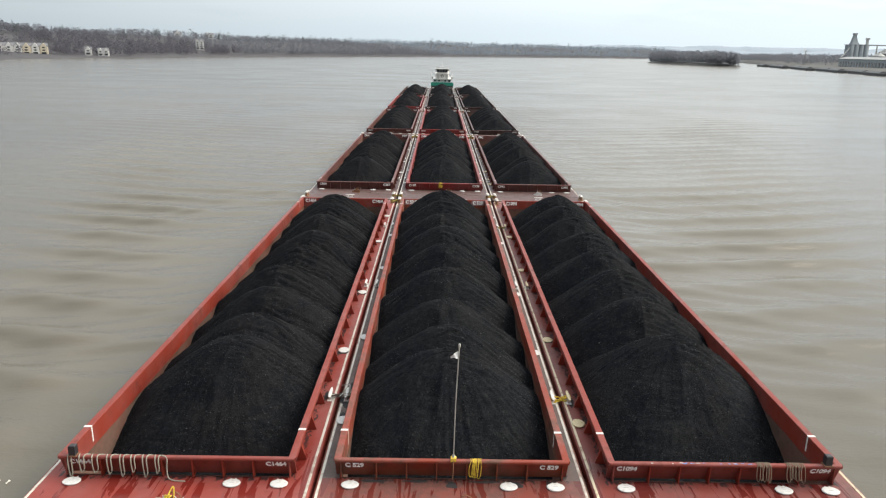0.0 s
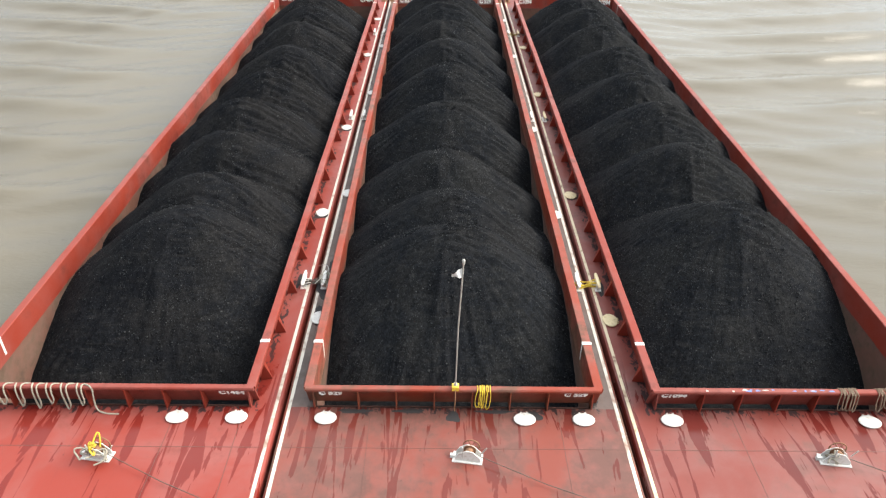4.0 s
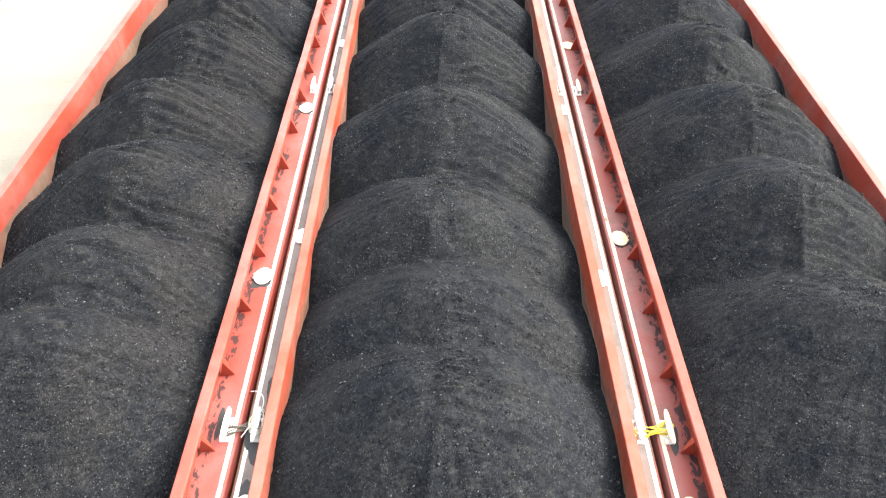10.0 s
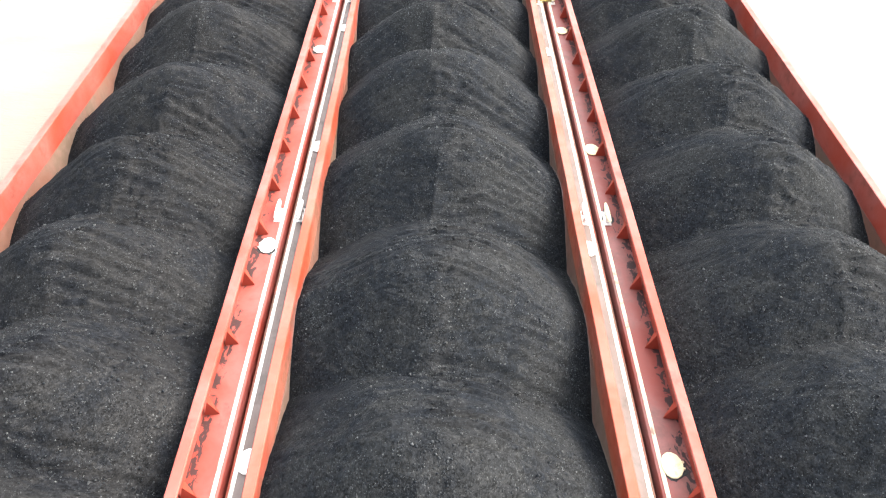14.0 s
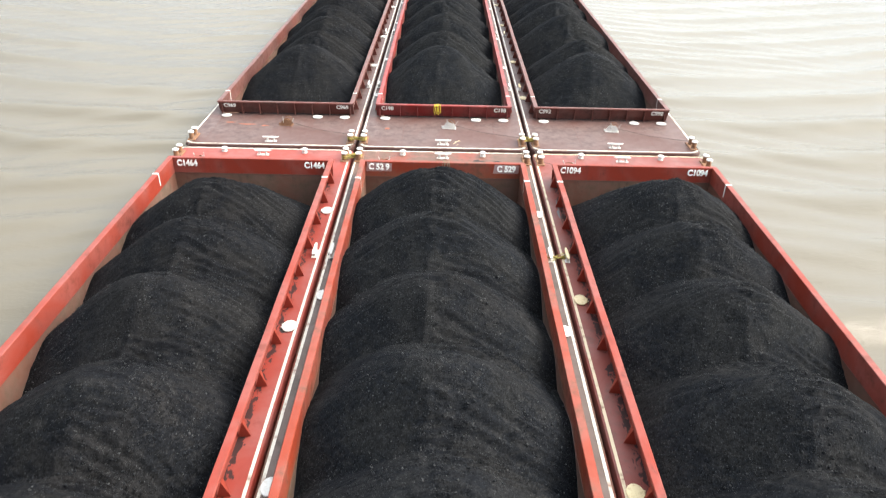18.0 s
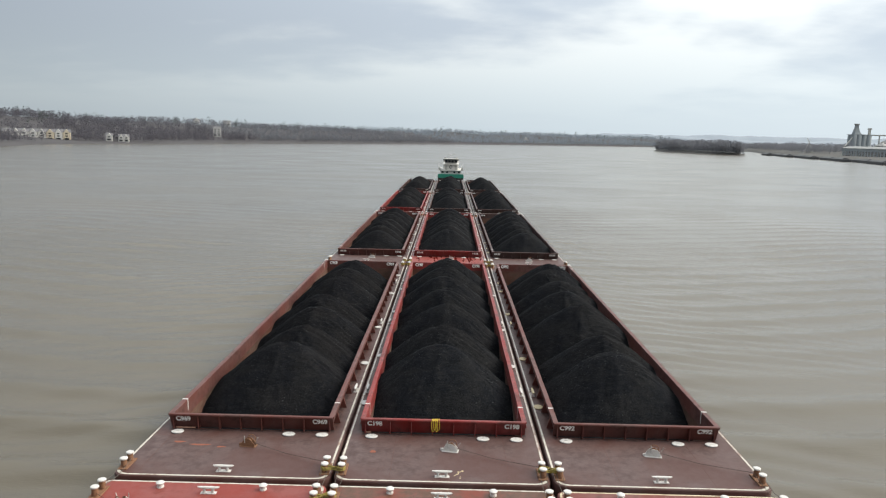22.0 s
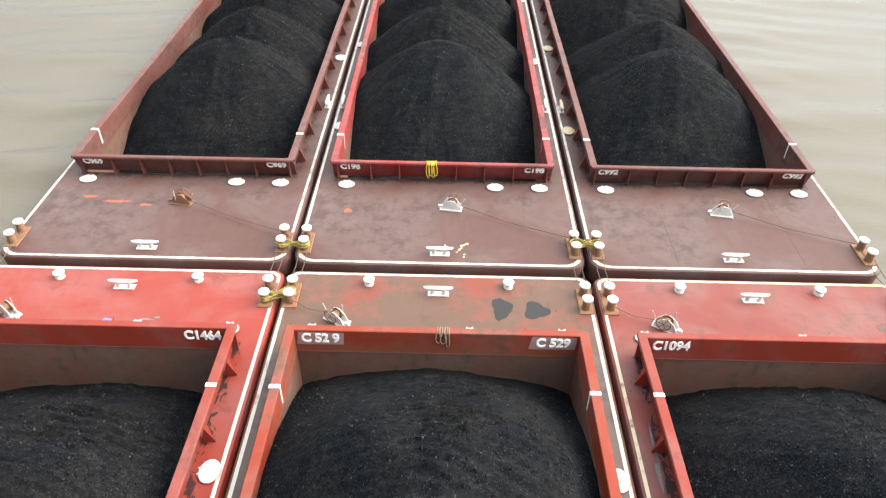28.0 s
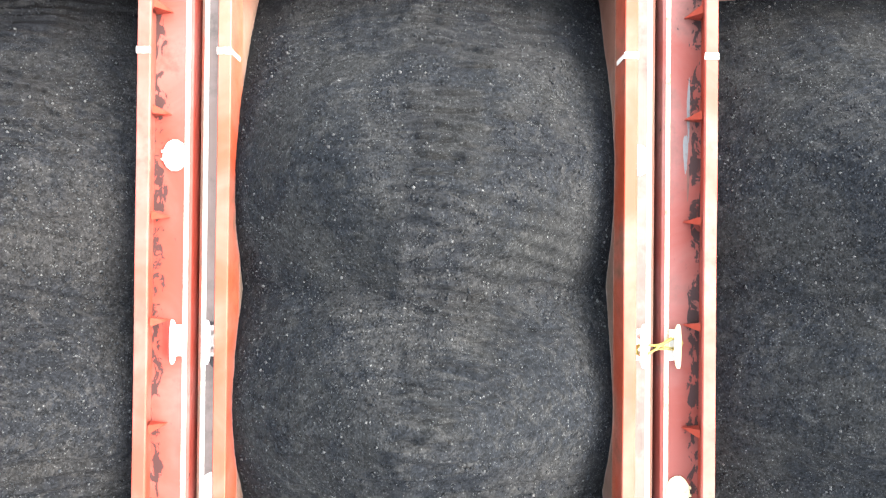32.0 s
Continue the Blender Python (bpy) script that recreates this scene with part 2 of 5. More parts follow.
LETTER = simple("white_lettering", (0.84, 0.84, 0.82), 0.5, 0, (0.5, 0.4, 0.38), 0.2, 14)
GREEN = simple("green_hull_paint", (0.015, 0.22, 0.15), 0.45)
CLOTH = simple("white_flag_cloth", (0.75, 0.75, 0.74), 0.9)
GLASS = simple("dark_window_glass", (0.02, 0.025, 0.03), 0.08, 0, (0.03, 0.035, 0.04), 0.2)


def coal_material(name, tint):
    m, n, co = material(name)
    big, mid, fine = n.noise(co, 0.5, 5.0, 0.6), n.noise(co, 3.5, 6.0, 0.7), n.noise(co, 40.0, 3.0, 0.7)
    strata = n.noise(n.scaled(co, (0.5, 2.2, 5.0)), 1.4, 6.0, 0.7, 0.5)
    chip = n.add("ShaderNodeTexVoronoi", {"Vector": co, "Scale": 14.0, "Randomness": 1.0})
    crumb = n.add("ShaderNodeTexVoronoi", {"Vector": co, "Scale": 34.0, "Randomness": 1.0})
    dusty = n.mix(n.ramp(n.math("ADD", n.math("MULTIPLY", big, 0.7), n.math("MULTIPLY", mid, 0.3)), 0.42, 0.58), tuple(a * b for a, b in zip((0.0069, 0.0077, 0.0094), tint)), tuple(a * b for a, b in zip((0.0107, 0.0110, 0.0118), tint)))
    body = n.mix(n.math("MULTIPLY", n.ramp(strata, 0.48, 0.66), 0.5), dusty, tuple(a * b for a, b in zip((0.0205, 0.0205, 0.0207), tint)))
    rnd = n.add("ShaderNodeSeparateColor", {0: chip.outputs["Color"]}).outputs[0]
    # facet glints are put into the colour of scattered chips
    glint = n.math("MULTIPLY", n.math("GREATER_THAN", rnd, 0.978), n.math("LESS_THAN", chip.outputs["Distance"], 0.30))
    rnd2 = n.add("ShaderNodeSeparateColor", {0: crumb.outputs["Color"]}).outputs[1]
    glint2 = n.math("MULTIPLY", n.math("GREATER_THAN", rnd2, 0.95), n.math("LESS_THAN", crumb.outputs["Distance"], 0.4))
    thick = n.ramp(mid, 0.44, 0.62)
    spark = n.math("MAXIMUM", n.math("MULTIPLY", glint, thick), n.math("MULTIPLY", glint2, n.math("ADD", 0.25, n.math("MULTIPLY", thick, 0.5))))
    # every grain and chip has a shade of its own
    grain = n.math("ADD", 0.42, n.math("ADD", n.math("MULTIPLY", n.math("MULTIPLY", rnd2, rnd2), 0.85), n.math("MULTIPLY", rnd, 0.55)))
    body = n.mix(1.0, body, n.add("ShaderNodeCombineXYZ", {0: grain, 1: grain, 2: grain}).outputs[0], "MULTIPLY")
    body = n.mix(n.math("MULTIPLY", spark, 0.5), body, (0.12, 0.122, 0.125))
    h = n.math("ADD", n.math("MULTIPLY", mid, 0.4), n.math("SUBTRACT", n.math("MULTIPLY", fine, 0.2), n.math("ADD", n.math("MULTIPLY", crumb.outputs["Distance"], 0.20), n.math("MULTIPLY", chip.outputs["Distance"], 0.20))))
    rough = n.math("SUBTRACT", 0.78, n.math("MULTIPLY", spark, 0.4))
    finish(n, Base_Color=body, Roughness=rough, Specular_IOR_Level=0.02, Normal=bump(n, h, 1.0, 0.048))
    return m


COAL = coal_material("coal", (1.0, 1.0, 1.0))
# left column: same coal, slightly darker and less blue
BROWNCOAL = coal_material("darker_brown_coal", (0.93, 0.90, 0.89))


def lump_material():
    m, n, co = material("coal_lump")
    isle = n.add("ShaderNodeNewGeometry").outputs["Random Per Island"]
    # some lumps get a paler base colour that imitates facet glints
    body = n.mix(n.ramp(isle, 0.68, 1.0), (0.006, 0.007, 0.009), (0.042, 0.043, 0.045))
    finish(n, Base_Color=body, Roughness=n.math("SUBTRACT", 0.7, n.math("MULTIPLY", isle, 0.25)), Specular_IOR_Level=0.15, Normal=bump(n, n.noise(co, 60.0, 3.0, 0.6), 0.4, 0.01))
    return m


LUMP = lump_material()


def water_material():
    m, n, co = material("muddy_river_water")
    big, mid = n.noise(co, 0.012, 4.0, 0.55, 0.3), n.noise(n.scaled(co, (0.25, 0.6, 1)), 0.5, 5.0, 0.6, 0.4)
    ripple = n.noise(n.scaled(co, (0.7, 1.3, 1)), 1.6, 6.0, 0.62, 0.3)
    swell = n.noise(n.scaled(co, (0.12, 0.35, 1)), 0.35, 4.0, 0.5)
    body = n.mix(n.ramp(big, 0.3, 0.7), (0.090, 0.078, 0.057), (0.116, 0.101, 0.076))
    body = n.mix(n.math("MULTIPLY", mid, 0.25), body, (0.108, 0.092, 0.068))
    fine = n.noise(n.scaled(co, (1.4, 4.0, 1)), 1.7, 4.0, 0.6, 0.6)
    h = n.math("ADD", n.math("ADD", n.math("MULTIPLY", ripple, 0.30), n.math("MULTIPLY", fine, 0.10)), n.math("ADD", n.math("MULTIPLY", mid, 0.35), n.math("MULTIPLY", swell, 0.6)))
    finish(n, Base_Color=body, Roughness=n.math("ADD", 0.18, n.math("MULTIPLY", n.ramp(n.noise(n.scaled(co, (0.018, 0.04, 1)), 1.0, 6.0, 0.62, 0.5), 0.35, 0.65), 0.07)), IOR=1.33, Specular_IOR_Level=0.5, Normal=bump(n, h, 0.40, 0.22))
    return m


WATER = water_material()
FOAM = simple("river_foam", (0.62, 0.58, 0.50), 0.8, 0, (0.22, 0.18, 0.13), 0.8, 3.0)


def wood_material(name, a, b, scale):
    m, n, co = material(name)
    x, y = n.noise(co, scale, 4.0, 0.6), n.noise(co, scale * 9, 3.0, 0.6)
    isle = n.add("ShaderNodeNewGeometry").outputs["Random Per Island"]
    body = n.mix(n.math("ADD", n.math("MULTIPLY", isle, 0.6), n.math("MULTIPLY", x, 0.4)), a, b)
    body = n.mix(n.math("MULTIPLY", y, 0.3), body, tuple(0.7 * c for c in a))
    # thin twigs scatter light to both sides
    front = n.add("ShaderNodeBsdfDiffuse", {"Color": body, "Roughness": 1.0})
    back = n.add("ShaderNodeBsdfTranslucent", {"Color": body})
    both = n.add("ShaderNodeMixShader", {0: 0.5, 1: front.outputs[0], 2: back.outputs[0]})
    n.add("ShaderNodeOutputMaterial", {"Surface": both.outputs[0]})
    return m


# winter twig greys with distance haze mixed in, more the farther the wood
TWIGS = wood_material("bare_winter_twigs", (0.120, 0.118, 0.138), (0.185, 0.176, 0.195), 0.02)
HAZETWIGS = wood_material("haze_tinted_twigs", (0.185, 0.195, 0.220), (0.245, 0.250, 0.272), 0.02)
FARHAZETWIGS = wood_material("deep_haze_tinted_wood", (0.260, 0.300, 0.345), (0.310, 0.350, 0.390), 0.01)
PINES = wood_material("evergreen_needles", (0.075, 0.095, 0.085), (0.12, 0.145, 0.13), 0.03)
BRUSH = simple("brown_winter_brush", (0.055, 0.052, 0.056), 0.95, 0, (0.05, 0.048, 0.05), 0.6, 0.03)
BANK = simple("grassy_earth_bank", (0.070, 0.070, 0.066), 0.95, 0, (0.065, 0.062, 0.055), 0.7, 0.04)
# far hills: aerial haze put straight into the base colour
HAZE = simple("haze_tinted_far_wood", (0.25, 0.29, 0.335), 0.95, 0, (0.22, 0.255, 0.29), 0.5, 0.004)
HOUSEWALL = simple("pale_house_siding", (0.46, 0.46, 0.45), 0.8, 0, (0.4, 0.36, 0.3), 0.3, 0.6)
YELLOWWALL = simple("cream_house_siding", (0.46, 0.41, 0.32), 0.8, 0, (0.45, 0.38, 0.26), 0.3, 0.6)
ROOF = simple("grey_shingle_roof", (0.16, 0.16, 0.17), 0.9, 0, (0.08, 0.08, 0.08), 0.4, 0.8)
DARKHULL = simple("grey_barge_steel", (0.085, 0.088, 0.092), 0.8, 0, (0.06, 0.055, 0.05), 0.5, 0.3)
CONCRETE = simple("weathered_concrete", (0.29, 0.32, 0.335), 0.9, 0, (0.22, 0.22, 0.22), 0.4, 0.15)
RUSTROOF = simple("corrugated_metal_roof", (0.27, 0.275, 0.27), 0.6, 0.2, (0.22, 0.18, 0.15), 0.4, 0.2)


# ---------------------------------------------------------------- mesh helpers
class Shape:
    """Collects vertices and faces of one part."""

    def __init__(self):
        self.v, self.f = [], []

    def add(self, verts, faces):
        o = len(self.v)
        self.v += [tuple(p) for p in verts]
        self.f += [tuple(o + i for i in f) for f in faces]
        return self

    def box(self, x0, x1, y0, y1, z0, z1, c=0.0):
        """A box with its upper edges chamfered by c."""
        if c <= 0:
            return self.add([(x, y, z) for z in (z0, z1) for x, y in ((x0, y0), (x1, y0), (x1, y1), (x0, y1))],
                            [(3, 2, 1, 0), (4, 5, 6, 7), (0, 1, 5, 4), (1, 2, 6, 5), (2, 3, 7, 6), (3, 0, 4, 7)])
        rings = [(0, z0), (0, z1 - c), (c, z1)]
        v = [(x, y, z) for d, z in rings for x, y in ((x0 + d, y0 + d), (x1 - d, y0 + d), (x1 - d, y1 - d), (x0 + d, y1 - d))]
        f = [(3, 2, 1, 0), (8, 9, 10, 11)] + [(4 * r + i, 4 * r + (i + 1) % 4, 4 * r + 4 + (i + 1) % 4, 4 * r + 4 + i) for r in (0, 1) for i in range(4)]
        return self.add(v, f)

    def lathe(self, profile, n=16, centre=(0, 0, 0), phase=0.0):
        """profile: (radius, z) from bottom to top; capped at both ends."""
        cx, cy, cz = centre
        v = [(cx + r * math.cos(2 * math.pi * (i + phase) / n), cy + r * math.sin(2 * math.pi * (i + phase) / n), cz + z) for r, z in profile for i in range(n)]
        k = len(profile)
        f = [(n * a + i, n * a + (i + 1) % n, n * a + n + (i + 1) % n, n * a + n + i) for a in range(k - 1) for i in range(n)]
        f += [tuple(reversed(range(n))), tuple(range(n * (k - 1), n * k))]
        return self.add(v, f)

    def tube(self, path, r, n=6, closed=False):
        pts = [Vector(p) for p in path]
        k = len(pts)
        v = []
        for i, p in enumerate(pts):
            a, b = pts[i - 1] if i or closed else p, pts[(i + 1) % k] if i < k - 1 or closed else p
            d = (b - a).normalized() if (b - a).length > 1e-6 else Vector((0, 0, 1))
            s = d.cross(Vector((0, 0, 1)) if abs(d.z) < 0.9 else Vector((1, 0, 0))).normalized()
            u = s.cross(d)
            v += [p + r * (math.cos(2 * math.pi * j / n) * s + math.sin(2 * math.pi * j / n) * u) for j in range(n)]
        m = k if closed else k - 1
        f = [(n * i + j, n * i + (j + 1) % n, n * ((i + 1) % k) + (j + 1) % n, n * ((i + 1) % k) + j) for i in range(m) for j in range(n)]
        if not closed:
            f += [tuple(reversed(range(n))), tuple(range(n * (k - 1), n * k))]
        return self.add(v, f)

    def loft(self, rings, cap=True, closed=True):
        n = len(rings[0])
        v = [p for r in rings for p in r]
        m = n if closed else n - 1
        f = [(n * a + i, n * a + (i + 1) % n, n * a + n + (i + 1) % n, n * a + n + i) for a in range(len(rings) - 1) for i in range(m)]
        if cap:
            f += [tuple(reversed(range(n))), tuple(range(n * (len(rings) - 1), n * len(rings)))]
        return self.add(v, f)

    def moved(self, m):
        self.v = [tuple(m @ Vector(p)) for p in self.v]
        return self

    def mesh(self, name, mat, smooth=False):
        me = bpy.data.meshes.new(name)
        me.from_pydata(self.v, [], self.f)
        me.materials.append(mat)
        if smooth:
            me.shade_smooth()
            me.set_sharp_from_angle(angle=radians(38))
        return me


MESHES = {}
TOW = []        # all that glides with the tow


def part(name, shape, mat, parent=None, label="", smooth=False, at=None, key=None):
    """Links a shape (or a shared mesh under key) as one mesh object under parent."""
    if key is not None:
        k = (key, mat.name)
        if k not in MESHES:
            MESHES[k] = (shape() if callable(shape) else shape).mesh(name, mat, smooth)
        me = MESHES[k]
    else:
        me = (shape() if callable(shape) else shape).mesh(name, mat, smooth)
    ob = new(name, me)
    if at is not None:
        ob.matrix_basis = at
    ob.parent = parent
    if label:
        ob["label"] = label
    return ob


def thing(name, at, label, category, group="", kind="", tow=True):
    e = new(name)
    e.empty_display_size = 0.5
    e.matrix_basis = at
    tagged(e, label, category, group, kind)
    if tow:
        TOW.append(e)
    return e


def lone(name, shape, mat, at, label, category, group="", kind="", tow=True, smooth=False, key=None):
    """A thing that is one mesh."""
    ob = part(name, shape, mat, None, "", smooth, at, key)
    tagged(ob, label, category, group, kind)
    if tow:
        TOW.append(ob)
    return ob


def value_noise(x, y, seed=0):
    """Smooth noise, 0 to 1, on numpy arrays."""
    xi, yi = np.floor(x).astype(np.int64), np.floor(y).astype(np.int64)
    fx, fy = x - xi, y - yi
    fx, fy = fx * fx * (3 - 2 * fx), fy * fy * (3 - 2 * fy)

    def h(a, b):
        k = (a * 374761393 + b * 668265263 + seed * 1442695041) & 0x7FFFFFFF
        k = ((k ^ (k >> 13)) * 1274126177) & 0x7FFFFFFF
        return ((k ^ (k >> 16)) & 0xFFFF) / 65535.0

    return (h(xi, yi) * (1 - fx) + h(xi + 1, yi) * fx) * (1 - fy) + (h(xi, yi + 1) * (1 - fx) + h(xi + 1, yi + 1) * fx) * fy


def fractal(x, y, seed=0, octaves=4, gain=0.5):
    s, a = 0.0, 1.0
    for o in range(octaves):
        s = s + a * (value_noise(x * 2 ** o + 17.3 * o, y * 2 ** o - 9.1 * o, seed + o) - 0.5)
        a *= gain
    return s


def grid_mesh(name, X, Y, Z, mat, smooth=True, keep=None):
    """A sheet from three equal arrays (rows by columns)."""
    r, c = X.shape
    me = bpy.data.meshes.new(name)
    co = np.stack([X, Y, Z], -1).reshape(-1, 3).astype(np.float32)
    i = np.arange(r * c).reshape(r, c)
    q = np.stack([i[:-1, :-1], i[:-1, 1:], i[1:, 1:], i[1:, :-1]], -1).reshape(-1, 4)
    if keep is not None:
        q = q[keep.ravel()]
    me.vertices.add(len(co))
    me.vertices.foreach_set("co", co.ravel())
    me.loops.add(q.size)
    me.loops.foreach_set("vertex_index", q.ravel().astype(np.int32))
    me.polygons.add(len(q))
    me.polygons.foreach_set("loop_start", np.arange(0, q.size, 4, dtype=np.int32))
    me.update(calc_edges=True)
    me.materials.append(mat)
    if smooth:
        me.shade_smooth()
    return me
PITCH_X, PITCH_Y, BOW = 10.79, 60.0, 1.72
LONG, HALF, DECK, TOP = 59.6, 5.33, 1.05, 1.95
HOLD_X, HOLD_0, HOLD_1 = 4.60, 5.60, 55.93      # outer faces of the coaming


# ---------------------------------------------------------------- river
def graded(fine, half, step, far):
    """Coordinates that are step apart within fine-half..fine+half and widen to far."""
    near = np.arange(-half, half + step / 2, step)
    out, d = [half], step
    while out[-1] < far:
        d *= 1.12
        out.append(out[-1] + d)
    out = np.array(out[1:])
    return fine + np.concatenate([-out[::-1], near, out])


def wake_height(x, y):
    """Waves that stand still beside the moving tow: rows of transverse crests inside a wedge from the bow, with short waves along the hull."""
    side = np.abs(x) - 16.2
    aft = y - 1.0
    wedge = 4.0 + 0.40 * np.maximum(aft, 0)
    inside = 1 / (1 + np.exp(np.clip((side - wedge) / (1.2 + 0.05 * np.maximum(aft, 0)), -50, 50))) * (side > -1)
    start = np.clip((aft - 2) / 18, 0, 1)
    fade = np.exp(-np.maximum(aft - 40, 0) / 130)
    bend = 0.011 * np.clip(side, 0, 60) ** 2 / (1 + 0.03 * np.clip(side, 0, 60))
    k = 2 * math.pi / 5.8
    wob = 1.8 * fractal(x / 16, y / 28, 5, 3) + 0.4 * fractal(x / 4, y / 9, 6, 2)
    crest = np.cos(k * (y - bend) + wob) + 0.25 * np.cos(2 * k * (y - bend) + 2 * wob)
    edge = np.exp(-((side - wedge * 0.8) / (2 + 0.12 * np.maximum(aft, 0))) ** 2)
    main = 0.22 * crest * inside * start * fade * (0.55 + 0.8 * edge + np.clip(1.4 * fractal(x / 15, y / 14, 9, 3), -0.4, 0.6))
    short = 0.045 * np.cos(2 * math.pi / 2.3 * (y + 0.30 * side) + 4 * fractal(x / 8, y / 8, 2, 3)) * np.exp(-np.maximum(side - 2, 0) / 24) * start * np.clip(0.7 + 1.6 * fractal(x / 11, y / 13, 4, 2), 0, 1)
    bow = 0.20 * np.exp(-((side - 2.2 - 0.22 * aft) / (1.1 + 0.03 * np.maximum(aft, 0))) ** 2) * np.exp(-np.maximum(aft, 0) / 26) * (aft > -2)
    chop = 0.05 * fractal(x / 3.5, y / 2.2, 21, 3) * np.exp(-np.maximum(side, 0) / 7) * np.exp(-np.maximum(aft - 5, 0) / 60)
    near = np.exp(-(np.maximum(np.abs(x) - 110, 0) / 40) ** 2) * np.exp(-(np.maximum(np.abs(y - 130) - 170, 0) / 50) ** 2)
    calm = 0.03 * fractal(x / 9, y / 5, 31, 3)
    return (main + short + bow + chop + calm) * near


def river():
    gx = graded(0.0, 75.0, 0.42, 5200.0)
    gy = graded(85.0, 110.0, 0.42, 5200.0)
    X, Y = np.meshgrid(gx, gy)
    Z = wake_height(X, Y)
    cx, cy = (X[:-1, :-1] + X[1:, 1:]) / 2, (Y[:-1, :-1] + Y[1:, 1:]) / 2
    lx = np.abs((cx + PITCH_X / 2) % PITCH_X - PITCH_X / 2)
    ly = (cy - BOW) % PITCH_Y
    hold = (np.abs(cx) < 1.5 * PITCH_X) & (cy > BOW) & (cy < BOW + 3 * PITCH_Y) & (lx < HOLD_X - 0.1) & (ly > HOLD_0 + 0.1) & (ly < HOLD_1 - 0.1)
    ob = new("water", grid_mesh("water", X, Y, Z, WATER, keep=~hold))
    tagged(ob, "muddy brown river with wake ripples beside the tow", "river", "", "structure")
    TOW.append(ob)


river()

# ---------------------------------------------------------------- barges


def outline(inset, z, y0=0.0, y1=LONG, r0=0.62, r1=0.35):
    """Barge plan with rounded corners."""
    h, pts = HALF - inset, []
    y0, y1 = y0 + inset, y1 - inset
    for cx, cy, a0, r in ((h, y0, -90, r0), (h, y1, 0, r1), (-h, y1, 90, r1), (-h, y0, 180, r0)):
        ox, oy = cx - math.copysign(r, cx), cy + (r if cy == y0 else -r)
        for i in range(6):
            a = radians(a0 + 18 * i)
            pts.append((ox + r * math.cos(a), oy + r * math.sin(a), z))
    return pts


def hull_shape():
    s = Shape()
    return s.loft([outline(0.6, -2.5, 7.0, LONG - 1.0), outline(0.0, -0.9, 2.2, LONG), outline(0.0, 0.25, 0.1), outline(0.0, DECK - 0.10),
                   outline(0.03, DECK - 0.03), outline(0.09, DECK)], cap=False)


def ring_between(o, i):
    """A flat ring of faces between two outlines of equal count."""
    n = len(o)
    return Shape().add(list(o) + list(i), [(a, (a + 1) % n, n + (a + 1) % n, n + a) for a in range(n)])


def line_shape():
    """The painted line that runs round the barge's edge."""
    o, i = outline(0.10, DECK + 0.006), outline(0.205, DECK + 0.006)
    s = ring_between(o, i)
    lo = [(p[0], p[1], DECK - 0.01) for p in o]
    n = len(o)
    return s.add(list(o) + lo, [(n + a, n + (a + 1) % n, (a + 1) % n, a) for a in range(n)])


def bow_deck():
    s = Shape()
    o = [p for p in outline(0.088, DECK) if p[1] < 3.0]
    left, right = sorted((p for p in o if p[0] < 0), key=lambda p: -p[1]), sorted((p for p in o if p[0] > 0), key=lambda p: p[1])
    front = left + right
    k = len(front)
    back = [(p[0], HOLD_0 + 0.03, DECK) for p in front]
    s.add(front + back, [(a, a + 1, k + a + 1, k + a) for a in range(k - 1)])
    return s


def stern_deck():
    s = Shape()
    o = [p for p in outline(0.088, DECK) if p[1] > LONG - 3.0]
    left, right = sorted((p for p in o if p[0] < 0), key=lambda p: p[1]), sorted((p for p in o if p[0] > 0), key=lambda p: -p[1])
    rim = left + right
    k = len(rim)
    back = [(p[0], HOLD_1 - 0.17, DECK) for p in rim]
    return s.add(rim + back, [(k + a, k + a + 1, a + 1, a) for a in range(k - 1)])


def side_deck(sx):
    a, b = sorted((sx * (HOLD_X - 0.21), sx * (HALF - 0.088)))
    return Shape().add([(a, HOLD_0 + 0.03, DECK), (b, HOLD_0 + 0.03, DECK), (b, HOLD_1 - 0.17, DECK), (a, HOLD_1 - 0.17, DECK)], [(0, 1, 2, 3)])


def coaming_profile(flange, wall, top, low):
    """Cross-section across the plate, outward positive: wall plate with a rounded flange on top."""
    return [(-flange, low), (-flange + wall, low), (-flange + wall, top - 0.13), (0.045, top - 0.11), (0.055, top - 0.03), (0.03, top), (-flange + 0.02, top), (-flange, top - 0.02)]


def side_coaming(sx):
    prof = coaming_profile(0.24, 0.05, TOP, DECK - 0.02)
    rng = random.Random(3 if sx > 0 else 4)
    s, rings = Shape(), []
    n = 22
    for i in range(n + 1):
        y = HOLD_0 + (HOLD_1 - HOLD_0) * i / n
        d = rng.uniform(-0.012, 0.012) if 0 < i < n else 0.0
        rings.append([(sx * (HOLD_X + a + d), y, z) for a, z in (prof if sx < 0 else reversed(prof))])
    return s.loft(rings)


def end_coaming(bow):
    prof = [(-0.37, DECK - 0.02), (-0.32, DECK - 0.02), (-0.02, TOP - 0.15), (0.08, TOP - 0.13), (0.105, TOP - 0.10), (0.105, TOP - 0.035), (0.075, TOP), (-0.085, TOP), (-0.115, TOP - 0.035), (-0.085, TOP - 0.11)] if bow else coaming_profile(0.20, 0.05, TOP, DECK - 0.02)
    s, rings = Shape(), []
    sy, y0 = (-1, HOLD_0) if bow else (1, HOLD_1)
    for i in range(9):
        x = -HOLD_X + 2 * HOLD_X * i / 8
        rings.append([(x, y0 + sy * a, z + 0.002) for a, z in (prof if bow else reversed(prof))])
    return s.loft(list(reversed(rings)))


